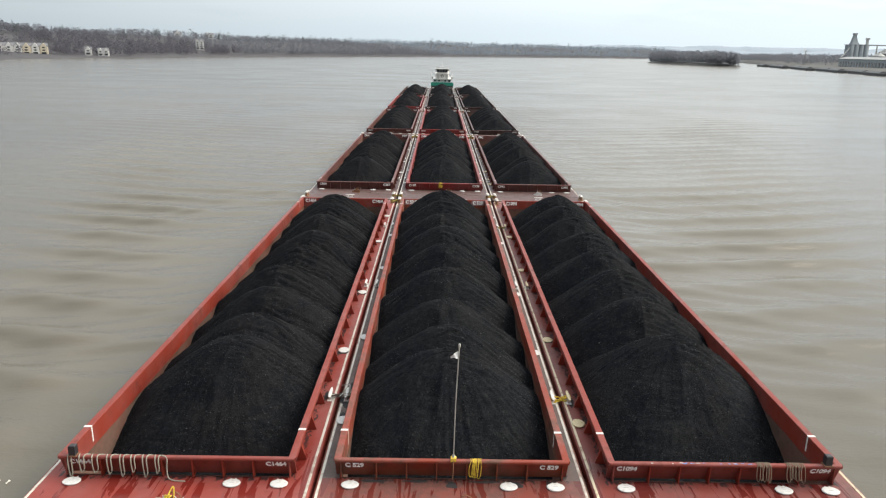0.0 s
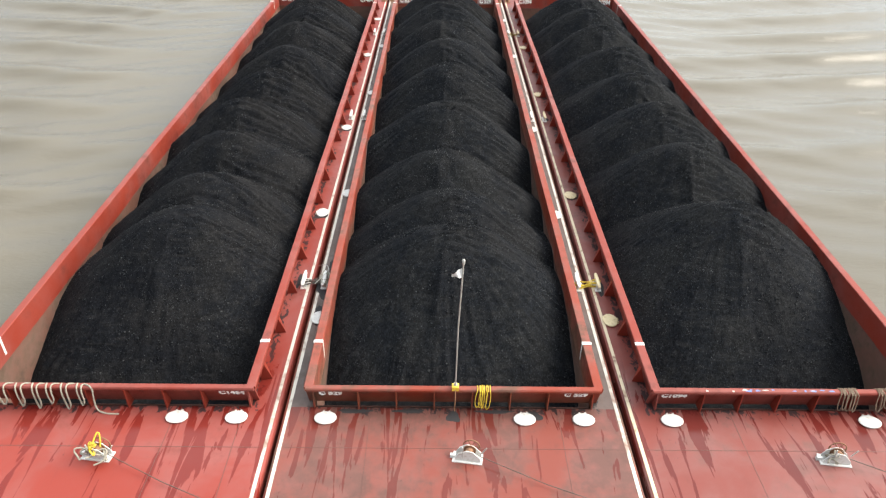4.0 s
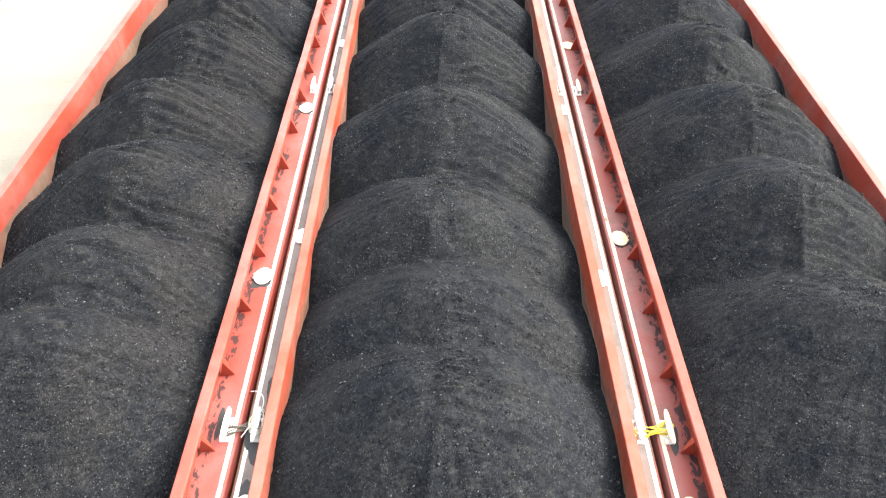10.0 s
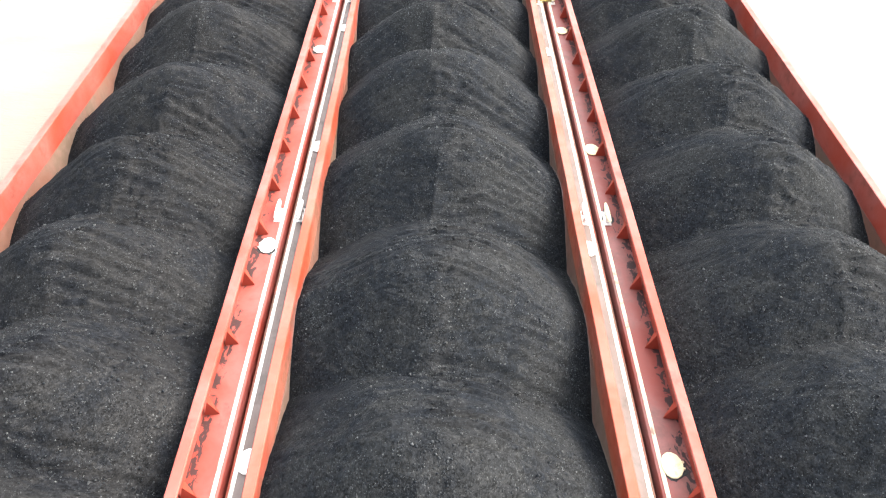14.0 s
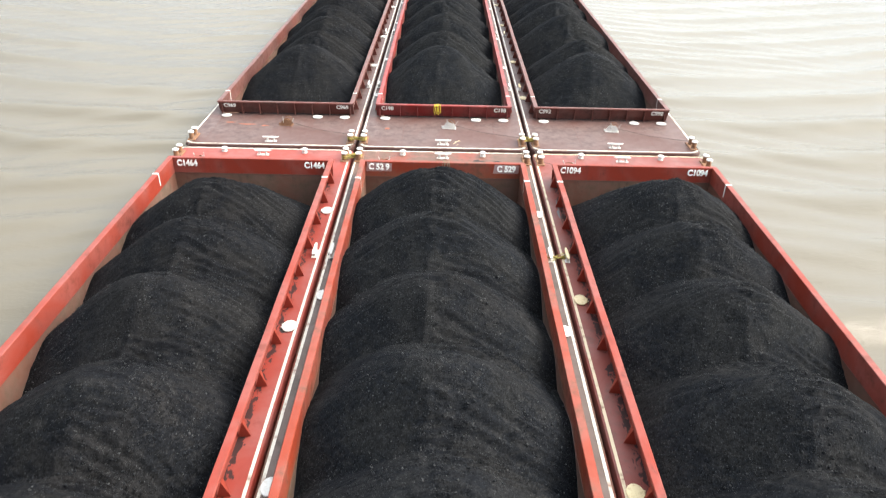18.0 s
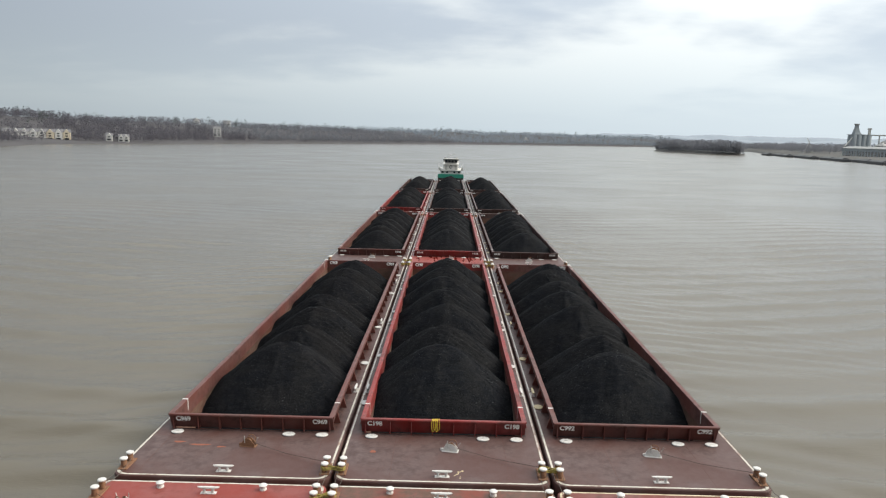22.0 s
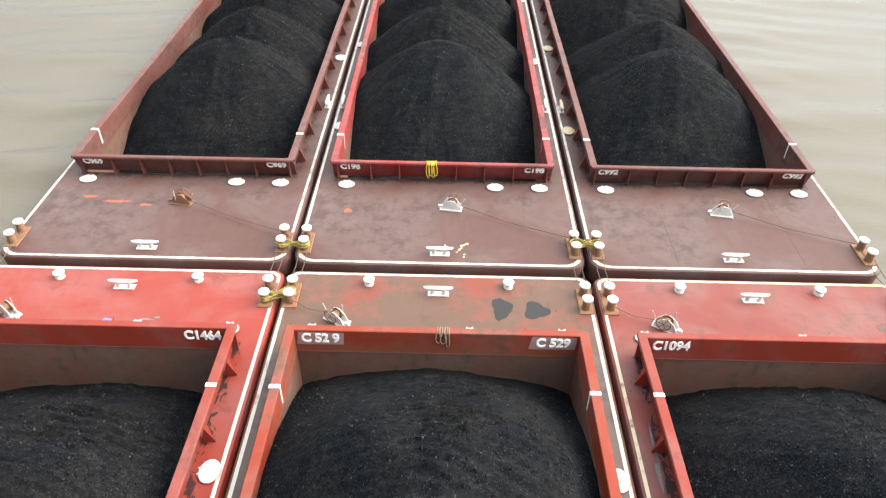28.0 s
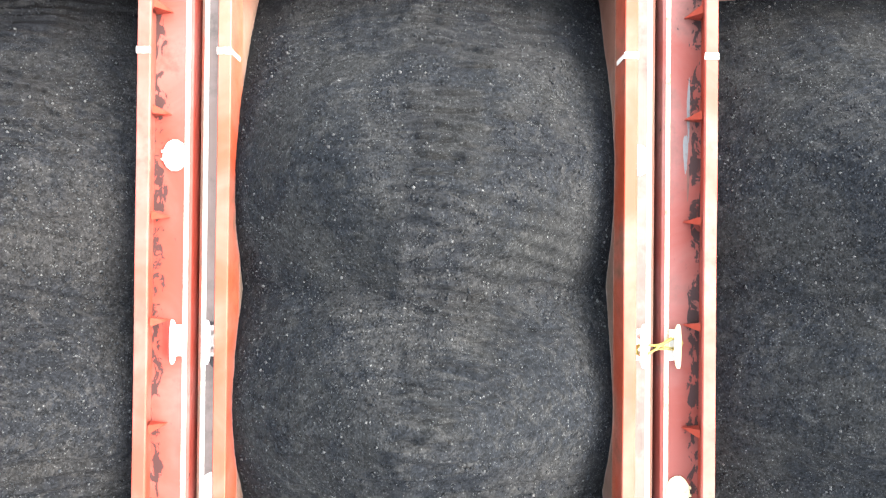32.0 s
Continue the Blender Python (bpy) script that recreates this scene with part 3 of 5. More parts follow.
def hold_wall(side):
    """The dusty lining of the hold below the deck: 0 left, 1 right, 2 bow, 3 stern."""
    x, y0, y1, lo, hi = HOLD_X - 0.235, HOLD_0 + 0.095, HOLD_1 - 0.195, -2.2, DECK - 0.012
    ends = (((-x, y0), (-x, y1)), ((x, y1), (x, y0)), ((x, y0), (-x, y0)), ((-x, y1), (x, y1)))[side]
    (ax, ay), (bx, by) = ends
    n = 8
    top = [(ax + (bx - ax) * i / n, ay + (by - ay) * i / n, hi) for i in range(n + 1)]
    return Shape().loft([[(p[0], p[1], lo) for p in top], top], cap=False, closed=False)


def hold_seam(side):
    x, y0, y1 = HOLD_X - 0.235, HOLD_0 + 0.095, HOLD_1 - 0.195
    z = (DECK - 0.03, DECK + 0.005)
    return Shape().box(*((-x - 0.01, -x + 0.008, y0, y1), (x - 0.008, x + 0.01, y0, y1), (-x, x, y0 - 0.01, y0 + 0.008), (-x, x, y1 - 0.02, y1 + 0.01))[side], *z)


def gusset_shape(reach=0.40, high=0.79):
    return Shape().add([(0, -0.02, 0), (reach, -0.02, 0), (0.44, -0.02, high), (0.29, -0.02, high), (0, 0.02, 0), (reach, 0.02, 0), (0.44, 0.02, high), (0.29, 0.02, high)],
                       [(0, 1, 2, 3), (7, 6, 5, 4), (1, 5, 6, 2), (0, 4, 5, 1), (3, 2, 6, 7), (4, 0, 3, 7)])


def side_gusset():
    """A triangular bracket that hangs under the flange."""
    return Shape().add([(-0.18, -0.05, -0.09), (-0.18, 0.05, -0.09), (0.23, 0.0, -0.09), (0.04, -0.10, 0.60), (0.04, 0.10, 0.60)], [(0, 1, 2), (0, 2, 3), (1, 4, 2), (3, 2, 4), (0, 3, 4, 1)])


def hatch_cover(r, oval=0.76):
    """A low oval lid on a short neck, with two hinge lugs and a lifting bar."""
    s = Shape().lathe([(r * 0.86, 0.0), (r * 0.86, 0.035), (r, 0.04), (r, 0.062), (r * 0.93, 0.075), (r * 0.2, 0.082)], 14, phase=0.5).moved(Matrix.Diagonal((1.0, oval, 1.0, 1.0)))
    for x in (-0.09, 0.09):
        s.box(x - 0.025, x + 0.025, r * oval - 0.04, r * oval + 0.03, 0.0, 0.07)
    return s.box(-0.10, 0.10, -0.012, 0.012, 0.08, 0.10)


def kevel_base():
    s = Shape()
    for x in (-0.2, 0.2):
        s.lathe([(0.085, 0), (0.07, 0.10), (0.075, 0.22)], 10, (x, 0, 0))
    return s.box(-0.36, 0.36, -0.12, 0.12, 0.0, 0.03, 0.01)


def kevel_bar():
    return Shape().loft([[(x, r * math.cos(2 * math.pi * i / 8), 0.27 + z + 0.75 * r * math.sin(2 * math.pi * i / 8)) for i in range(8)]
                         for x, r, z in ((-0.5, 0.035, 0.03), (-0.42, 0.065, 0.01), (-0.2, 0.085, 0), (0.2, 0.085, 0), (0.42, 0.065, 0.01), (0.5, 0.035, 0.03))])


def bitt_plate():
    return Shape().box(-0.24, 0.24, -0.62, 0.62, 0, 0.05, 0.015)


def bitt_post():
    return Shape().lathe([(0.15, 0.04), (0.14, 0.40), (0.135, 0.44)], 14)


def bitt_cap():
    return Shape().lathe([(0.17, 0.43), (0.19, 0.45), (0.19, 0.50), (0.15, 0.525)], 14)


def button_base():
    return Shape().lathe([(0.17, 0.0), (0.16, 0.05), (0.13, 0.10)], 12)


def button_cap():
    return Shape().lathe([(0.125, 0.09), (0.125, 0.17), (0.19, 0.19), (0.20, 0.23), (0.15, 0.27), (0.06, 0.285)], 12)


def winch_plate():
    s = Shape()
    for y in (-0.13, 0.11):
        s.add([(-0.34, y, 0), (0.42, y, 0), (0.40, y, 0.16), (0.18, y, 0.40), (-0.02, y, 0.44), (-0.24, y, 0.30), (-0.34, y, 0.10)] +
              [(-0.34, y + 0.025, 0), (0.42, y + 0.025, 0), (0.40, y + 0.025, 0.16), (0.18, y + 0.025, 0.40), (-0.02, y + 0.025, 0.44), (-0.24, y + 0.025, 0.30), (-0.34, y + 0.025, 0.10)],
              [tuple(range(7)), tuple(range(13, 6, -1))] + [(i, 7 + i, 7 + (i + 1) % 7, (i + 1) % 7) for i in range(7)])
    return s.box(-0.42, 0.46, -0.20, 0.20, 0, 0.025).box(-0.50, -0.34, -0.05, 0.05, 0.0, 0.12, 0.01)


def winch_drum():
    s = Shape().lathe([(0.20, -0.10), (0.20, -0.085), (0.13, -0.08), (0.13, 0.08), (0.20, 0.085), (0.20, 0.10)], 14)
    return s.moved(pose(0.05, 0.0, 0.25, 90, 0, 0))


def winch_handle():
    return Shape().tube([(-0.12, -0.16, 0.22), (-0.12, -0.17, 0.62)], 0.022, 6)

def winch_lever():
    return Shape().tube([(0.42, 0.02, 0.25), (0.56, 0.02, 0.5)], 0.018, 6)


def winch_wheel():
    r = 0.24
    s = Shape().tube([(r * math.cos(a * math.pi / 9), 0, 0.30 + r * math.sin(a * math.pi / 9)) for a in range(18)], 0.02, 6, True)
    for a in range(3):
        c, d = math.cos(a * math.pi / 3), math.sin(a * math.pi / 3)
        s.tube([(-r * c, 0, 0.30 - r * d), (r * c, 0, 0.30 + r * d)], 0.012, 5)
    return s.moved(Matrix.Translation((0.1, 0.22, 0)))


def letters(text, size, mat):
    key = ("letters", text, size, mat.name)
    if key not in MESHES:
        c = bpy.data.curves.new("lettering", "FONT")
        c.body, c.size, c.extrude, c.align_x, c.align_y = text, size, 0.002, "CENTER", "CENTER"
        c.bevel_depth, c.bevel_resolution, c.offset = size * 0.036, 0, size * 0.012
        tmp = new("lettering", c)
        me = bpy.data.meshes.new_from_object(tmp.evaluated_get(bpy.context.evaluated_depsgraph_get()))
        bpy.data.objects.remove(tmp)
        bpy.data.curves.remove(c)
        me.transform(Matrix.Diagonal((0.90, 1.05, 1.0, 1.0)))
        me.materials.clear()
        me.materials.append(mat)
        MESHES[key] = me
    return MESHES[key]


def bars():
    s = Shape()
    for i, w in enumerate((0.16, 0.13, 0.16, 0.14)):
        s.box(-0.42 + 0.22 * i, -0.42 + 0.22 * i + w, -0.14, 0.14, 0, 0.004)
    return s


def barge(col, row, label, deck, coaming, number, fittings, line, detail=True):
    b = thing("hopper_barge", pose(PITCH_X * (col - 1), BOW + PITCH_Y * row, 0), label, "barge", "barges of the tow")
    D, C = PAINT[deck], PAINT[coaming]
    part("hull", hull_shape, D, b, smooth=True, key="hull")
    part("bow_deck", bow_deck, PAINT["worn_red"] if deck == "faded" else D, b, key="bow_deck")
    part("stern_deck", stern_deck, D, b, key="stern_deck")
    for i, sx in enumerate((-1, 1)):
        part("side_deck", lambda: side_deck(sx), PAINT["taupe"] if deck == "faded" else D, b, key=("side_deck", sx))
        part("side_coaming", lambda: side_coaming(sx), C, b, key=("side_coaming", sx))
        for k in range(21):
            part("gusset", side_gusset, C, b, at=pose(sx * HOLD_X, 6.9 + 2.387 * k, DECK + 0.10, 0, 0, 0 if sx > 0 else 180), key="side_gusset")
    part("edge_line", line_shape, line, b, "worn white painted edge line", key="edge_line")
    for k in range(4):
        part("hold_wall", lambda: hold_wall(k), LINING, b, "dusty brown hold lining", key=("hold_wall", k))
    part("bow_coaming", lambda: end_coaming(True), C, b, key="bow_coaming")
    part("stern_coaming", lambda: end_coaming(False), C, b, key="stern_coaming")
    for k in range(6):
        part("rib", gusset_shape, C, b, at=pose(-2.98 + 1.19 * k, HOLD_0 + 0.33, DECK, 0, 0, -90), key="gusset")
    if row == 0:
        for y in (1.95, 3.98):
            part("weld_seam", lambda: Shape().box(-HALF + 0.3, HALF - 0.3, -0.009, 0.009, -0.01, 0.006), SEAM, b, at=pose(0, y, DECK), key="seam_across")
    for x in ((-4.15, 2.1, 4.2), (-2.6, 3.3), (-2.05, 2.6))[col] if row < 2 else ():
        part("weld_seam", lambda: Shape().box(-0.008, 0.008, 0.35, HOLD_0 - 0.1, -0.01, 0.0055), SEAM, b, at=pose(x, 0, DECK), key="seam_along")
    # hatch covers: three on the bow deck, four down each side
    top = fittings
    for x in (-3.97, 2.22, 4.06):
        part("hatch_cover", lambda: hatch_cover(0.35), top, b, at=pose(x, 5.13, DECK), smooth=False, key="bow_hatch")
    for x in (-4.06, 1.05, 4.05):
        part("hatch_cover", lambda: hatch_cover(0.37), top, b, at=pose(x, 56.55, DECK), key="side_hatch")
    for sx, ys in ((-1, (10.1, 19.8, 33.5, 43.6)), (1, (17.9, 27.8, 41.4, 51.3))):
        for y in ys:
            part("hatch_cover", lambda: hatch_cover(0.37), CREAM if (col, sx) == (2, -1) else top, b, at=pose(sx * 4.91, y, DECK, 0, 0, 90 * sx), key="side_hatch")
        for y in (12.3, 29.4, 47.0):
            k = part("kevel", kevel_bar, CREAM if (col, sx) == (2, -1) else top, b, at=pose(sx * 5.0, y, DECK, 0, 0, 90), smooth=True, key="kevel_bar")
            part("kevel_base", kevel_base, top, k, key="kevel_base")
        for y in (1.15, 58.25):
            bt = part("mooring_bitt", bitt_plate, RUSTY, b, "rusty double mooring bitt", at=pose(sx * 4.98, y, DECK), key="bitt_plate")
            for d in (-0.34, 0.34):
                p = part("post", bitt_post, RUSTY, bt, at=pose(0, d, 0), smooth=True, key="bitt_post")
                tint = top if (row + col + (sx > 0)) % 3 else RUSTY
                part("cap", bitt_cap, tint if row == 1 and col == 0 else top, bt, at=pose(0, d, 0), key="bitt_cap")
        bn = part("mooring_button", button_base, top, b, at=pose(sx * 2.42, 58.95, DECK), key="button_base")
        part("cap", button_cap, top, bn, smooth=True, key="button_cap")
        for y in (HOLD_0 + 2.17, HOLD_1 - 2.42):
            part("painted_mark", lambda: Shape().box(-0.252, 0.06, -0.07, 0.07, -0.012, 0.01).box(-0.252, -0.241, -0.05, 0.05, -0.70, -0.012), WHITE, b, "white load mark", at=pose(sx * HOLD_X, y, TOP, 0, 0, 0 if sx > 0 else 180), key="mark")
    for y, m in ((0.68, top), (58.5, top)):
        k = part("kevel", kevel_bar, m, b, at=pose(0, y, DECK), smooth=True, key="kevel_bar")
        part("kevel_base", kevel_base, m, k, key="kevel_base")
    for x, y, turn in ((0.38, 3.62, -8), (-3.28, 57.1, 148)):
        w = part("winch", winch_plate, RUSTY if (row, col, turn) == (1, 0, -8) else WHITE, b, "rusty hand winch" if (row, col, turn) == (1, 0, -8) else "white-painted hand winch", at=pose(x, y, DECK, 0, 0, turn), key="winch_plate")
        part("drum", winch_drum, RUSTY, w, smooth=True, key="winch_drum")
        part("handle", winch_handle, STEEL, w, smooth=True, key="winch_handle")
        part("lever", winch_lever, STEEL, w, smooth=True, key="winch_lever")
        part("wheel", winch_wheel, RUSTY, w, smooth=True, key="winch_wheel")
    # numbers: on the outer bow face and on the inner stern face
    for x in (-3.85, 3.85):
        for y, sy, z, size in ((HOLD_0 + 0.095, 0, 1.60, 0.33 if row == 0 else 0.42), (HOLD_1 - 0.205, 1, 1.62, 0.47)):
            if number:
                ob = new("barge_number", letters("C 52 9" if number == "C 529" and sy and x < 0 else number, size, LETTER))
                ob.parent = b
                if number == "C 529" and sy:
                    part("primer_patch", lambda: Shape().add([(-0.74, -0.27, 0.002), (0.70, -0.25, 0.002), (0.74, 0.25, 0.002), (-0.66, 0.28, 0.002)], [(0, 1, 2, 3)]), PATCH, b, "mauve primer patch", at=pose(x * 0.93, y - 0.002, z, 90, 0, 0), key="primer_patch")
            else:
                ob = part("barge_number", bars, LETTER, b, key="bars")
            ob.matrix_basis = pose(x * (0.93 if sy else 1.0), y - 0.006, z, 90 if sy else 112, 0, 0)
            ob["label"] = "white painted barge number"
    if row < 2:
        for k in range(4):
            part("weld_seam", lambda: hold_seam(k), SEAM, b, "dark weld seam round the hold", key=("hold_seam", k))
    return b


FLEET = [
    [("bright red steel hopper barge with white hatch covers", "red", "red_coaming", "C1464", WHITE, WORNWHITE),
     ("weathered red and brown hopper barge in mid tow", "faded", "orange", "C 529", WHITE, WORNWHITE),
     ("faded red hopper barge with rusty yellowed fittings", "pink", "red_coaming", "C1094", WHITE, OLDWHITE)],
    [("dull brown steel hopper barge with rusty bitts", "brown", "brown_coaming", "C969", WHITE, WORNWHITE),
     ("brown hopper barge with a crimson coaming", "brown", "crimson", "C198", WHITE, WORNWHITE),
     ("purplish brown hopper barge with white fittings", "brown", "brown_coaming", "C992", WHITE, WORNWHITE)],
    [("dark brown hopper barge heaped with coal", "brown", "brown_coaming", "", WHITE, WORNWHITE),
     ("red hopper barge heaped with coal", "red", "crimson", "", WHITE, WORNWHITE),
     ("dark brown hopper barge with a black coaming", "brown", "dark", "", WHITE, WORNWHITE)],
    [("red hopper barge far down the tow", "red", "crimson", "", WHITE, WORNWHITE),
     ("dark brown hopper barge far down the tow", "dark", "dark", "", WHITE, WORNWHITE),
     ("dark brown hopper barge far down the tow", "dark", "dark", "", WHITE, WORNWHITE)],
    [("dark brown hopper barge next to the towboat", "dark", "dark", "", WHITE, WORNWHITE)] * 3,
]

# ---------------------------------------------------------------- coal
CRESTS = {
    (0, 0): (13.5, 16.3, 20.9, 25.4, 29.9, 35.3, 40.8, 45.3, 49.4), (0, 1): (11.9, 14.9, 18.8, 24.5, 30.9, 36.1, 40.8, 45.5, 50.3), (0, 2): (14.3, 20.3, 25.1, 30.8, 35.7, 41.1, 45.9, 50.1),
    (1, 0): (13.8, 17.9, 23.8, 28.9, 36.4, 41.4, 45.8), (1, 1): (13.6, 18.4, 25.0, 31.6, 37.4, 41.9, 47.0), (1, 2): (13.6, 17.7, 26.3, 32.9, 37.9, 42.9, 47.0),
}


def coal_heap(col, row):
    rng = random.Random(31 * row + 7 * col + 5)
    crests = CRESTS.get((row, col)) or tuple(13.5 + 5.3 * i + rng.uniform(-0.7, 0.7) for i in range(7))
    step = (0.07, 0.11, 0.24, 0.36, 0.45)[row]
    seed = 80 + row * 3 + col
    w = HOLD_X - 0.245
    gx = np.linspace(-w, w, int(2 * w / step) + 1)
    gy = np.linspace(HOLD_0 + 0.11, HOLD_1 - 0.21, int((HOLD_1 - HOLD_0) / step) + 1)
    X, Y = np.meshgrid(gx, gy)
    wx = X + 0.22 * fractal(X / 2.5, Y / 2.5, 40 + row * 3 + col, 3)
    wy = Y + 0.34 * fractal(X / 2.2, Y / 2.6, 60 + row * 3 + col, 3)
    Z, PX, PY = np.full(X.shape, -9.0), np.zeros(X.shape), np.zeros(X.shape)
    second = np.full(X.shape, -9.0)
    for i, c in enumerate(crests):
        px = rng.uniform(-0.25, 0.25) + (0.12, -0.1, 0.45)[col]
        pz = (3.88 if col == 1 else 3.66) + rng.uniform(-0.13, 0.13)
        d = wy - c
        dx = wx - px
        # a pour: rounded across the hold, with a narrow crest and a rib down the face towards the bow
        across = 0.89 * (np.sqrt(dx ** 2 + 2.9) - 1.70)
        along = np.where(d < 0, 0.70 if i == 0 else 0.86, 0.74 if i == len(crests) - 1 else 0.64) * (np.sqrt(d ** 2 + 0.16) - 0.4)
        outer = (d < 0) if i == 0 else ((d > 0) if i == len(crests) - 1 else np.zeros(d.shape, bool))
        mixed = np.where(outer, 0.0, 0.45 if 0 < i < len(crests) - 1 else 0.35)
        cone = pz - (1 - mixed) * np.hypot(across, along) - mixed * (across + along)
        cone += 0.30 * np.exp(-np.abs(dx - 0.1 * d) / 0.65) * np.clip(-d / 1.2, 0, 1) * np.clip((d + 5) / 2, 0, 1)
        near = cone > Z
        second = np.where(near, Z, np.maximum(second, cone))
        PX, PY = np.where(near, px, PX), np.where(near, c, PY)
        k = 0.02
        m = np.maximum(Z, cone)
        Z = m + k * np.log(np.exp((Z - m) / k) + np.exp((cone - m) / k))
    gap = np.abs(Z - second)
    Z = np.maximum(Z, -1.5 if row < 3 else 0.3)
    # slides and layers: scarps that follow the crest's arch, rills that run down the slope, clods
    dx, dy = X - PX, Y - PY
    seam = dx + 0.28 * fractal(X / 9, Y / 0.9, seed + 13, 2) + 0.12 * fractal(X / 0.6, Y / 0.3, seed + 14, 2)
    ang, rad = np.arctan2(dx, dy), np.hypot(dx, dy)
    rough = 1 / (1 + np.exp(-np.clip((seam + 0.1) / 0.11, -40, 40)))           # the starboard half slid more than the other
    warp = 1.7 * fractal(X / 4.2, Y / 1.6, seed, 4, 0.5) + 0.35 * fractal(X / 1.6, Y / 0.6, seed + 3, 3, 0.6)
    level = 2.6 * (dy + 0.08 * np.abs(dx)) + warp
    saw = level - np.floor(level)
    patch = np.clip(3.4 * fractal(X / 3.4, Y / 0.8, seed + 4, 4, 0.6) + 0.15 + 0.60 * rough, 0, 1) * np.clip((4.3 - np.abs(dx)) / 1.2, 0, 1) * np.clip((Y - crests[0] + 2.2) / 1.8, 0.06, 1)
    near_seam = np.exp(-(dx / 1.3) ** 2)
    Z = Z + (0.05 + 0.15 * rough + 0.03 * rough * near_seam) * (np.minimum(saw / 0.13, (1 - saw) / 0.87) - 0.5) * patch
    level = 5.1 * (dy + 0.12 * np.abs(dx)) + 1.6 * warp
    saw = level - np.floor(level)
    Z = Z + 0.05 * (np.minimum(saw / 0.3, (1 - saw) / 0.7) - 0.5) * np.clip(patch + 0.2, 0, 1)
    front = np.clip((crests[0] - Y) / 1.0, 0, 1)
    Z = Z + (0.05, 0.11, 0.05)[col] * front * fractal(ang * 24 + 0.5 * warp, rad * 0.5, seed + 15, 3, 0.75) * np.clip(rad / 2.5, 0.1, 1) * np.clip(0.6 + 1.6 * fractal(X / 1.7, Y / 1.7, seed + 16, 2), 0, 1)
    Z = Z + 0.06 * fractal(ang * 9 + PY, rad * 0.45, seed + 2, 4, 0.72) * np.clip(rad / 2.0, 0.1, 1) * (1 - 0.5 * rough)
    top = np.exp(-((dx - 0.15) / 0.7) ** 2)
    Z = Z + 0.05 * fractal(X / 1.6, Y / 1.2, seed + 7, 3) + (0.02 + (0.10 * top + 0.01 * rough) * np.clip((Y - crests[0] + 3.2) / 2.5, 0.15, 1)) * fractal(X / 0.6, Y / 0.5, seed + 9, 2, 0.6) + (0.022 + 0.05 * top) * fractal(X / 0.27, Y / 0.27, seed + 11, 1)
    ob = new("coal_heap", grid_mesh("coal_heap", X, Y, Z, BROWNCOAL if col == 0 else COAL))
    ob.matrix_basis = pose(PITCH_X * (col - 1), BOW + PITCH_Y * row, 0)
    tagged(ob, "long ridge of heaped black coal filling a barge hold", "coal", "coal heaps", "stuff")
    TOW.append(ob)
    if row < 2:
        gather = 0.6 * np.exp(-gap / 0.16) + 0.3 * np.exp(-np.maximum(4.2 - np.abs(X), 0) / 0.2) + 0.22 * top + 0.1 * rough
        coal_lumps(X, Y, Z, gather, (34000, 8000)[row], seed, ob.matrix_basis.copy())


def coal_lumps(X, Y, Z, gather, count, seed, at):
    """Loose pieces that lie on the heap: flattened, irregular octahedra, thicker in streams."""
    rng = np.random.default_rng(seed)
    r, c = X.shape
    n = count * 4
    i, j = rng.integers(2, r - 2, n), rng.integers(2, c - 2, n)
    stream = value_noise(X[i, j] / 0.9, Y[i, j] / 1.6, seed + 5) * 0.7 + 0.3 * value_noise(X[i, j] / 0.3, Y[i, j] / 0.4, seed + 6)
    keep = np.argsort(-(stream + gather[i, j] + rng.uniform(0, 0.75, n)))[:count]
    i, j = i[keep], j[keep]
    size = 0.011 + 0.0085 * rng.exponential(1.0, count).clip(0, 4.5)
    P = np.stack([X[i, j] + rng.uniform(-0.04, 0.04, count), Y[i, j] + rng.uniform(-0.04, 0.04, count), Z[i, j] + size * 0.25], -1)
    axes = np.array([(1, 0, 0), (-1, 0, 0), (0, 1, 0), (0, -1, 0), (0, 0, 1), (0, 0, -1)], float)
    A, B = rng.uniform(0, 2 * np.pi, (2, count))
    ca, sa, cb, sb = np.cos(A), np.sin(A), np.cos(B), np.sin(B)
    rot = np.stack([np.stack([ca, -sa * cb, sa * sb], -1), np.stack([sa, ca * cb, -ca * sb], -1), np.stack([0 * ca, sb, cb], -1)], 1)
    V = np.einsum("nij,kj->nki", rot, axes) * (size[:, None, None] * rng.uniform(0.55, 1.25, (count, 6, 1))) + P[:, None, :]
    tri = np.array([(0, 2, 4), (2, 1, 4), (1, 3, 4), (3, 0, 4), (2, 0, 5), (1, 2, 5), (3, 1, 5), (0, 3, 5)])
    F = (np.arange(count)[:, None, None] * 6 + tri[None]).reshape(-1)
    me = bpy.data.meshes.new("coal_lumps")
    me.vertices.add(count * 6)
    me.vertices.foreach_set("co", V.astype(np.float32).ravel())
    me.loops.add(len(F))
    me.loops.foreach_set("vertex_index", F.astype(np.int32))
    me.polygons.add(len(F) // 3)
    me.polygons.foreach_set("loop_start", np.arange(0, len(F), 3, dtype=np.int32))
    me.update(calc_edges=True)
    me.materials.append(LUMP)
    ob = new("coal_lumps", me)
    ob.matrix_basis = at
    tagged(ob, "loose glinting lumps of coal lying on a heap", "coal", "", "stuff")
    TOW.append(ob)


for row in range(5):
    for col in range(3):
        barge(col, row, *FLEET[row][col])
        coal_heap(col, row)


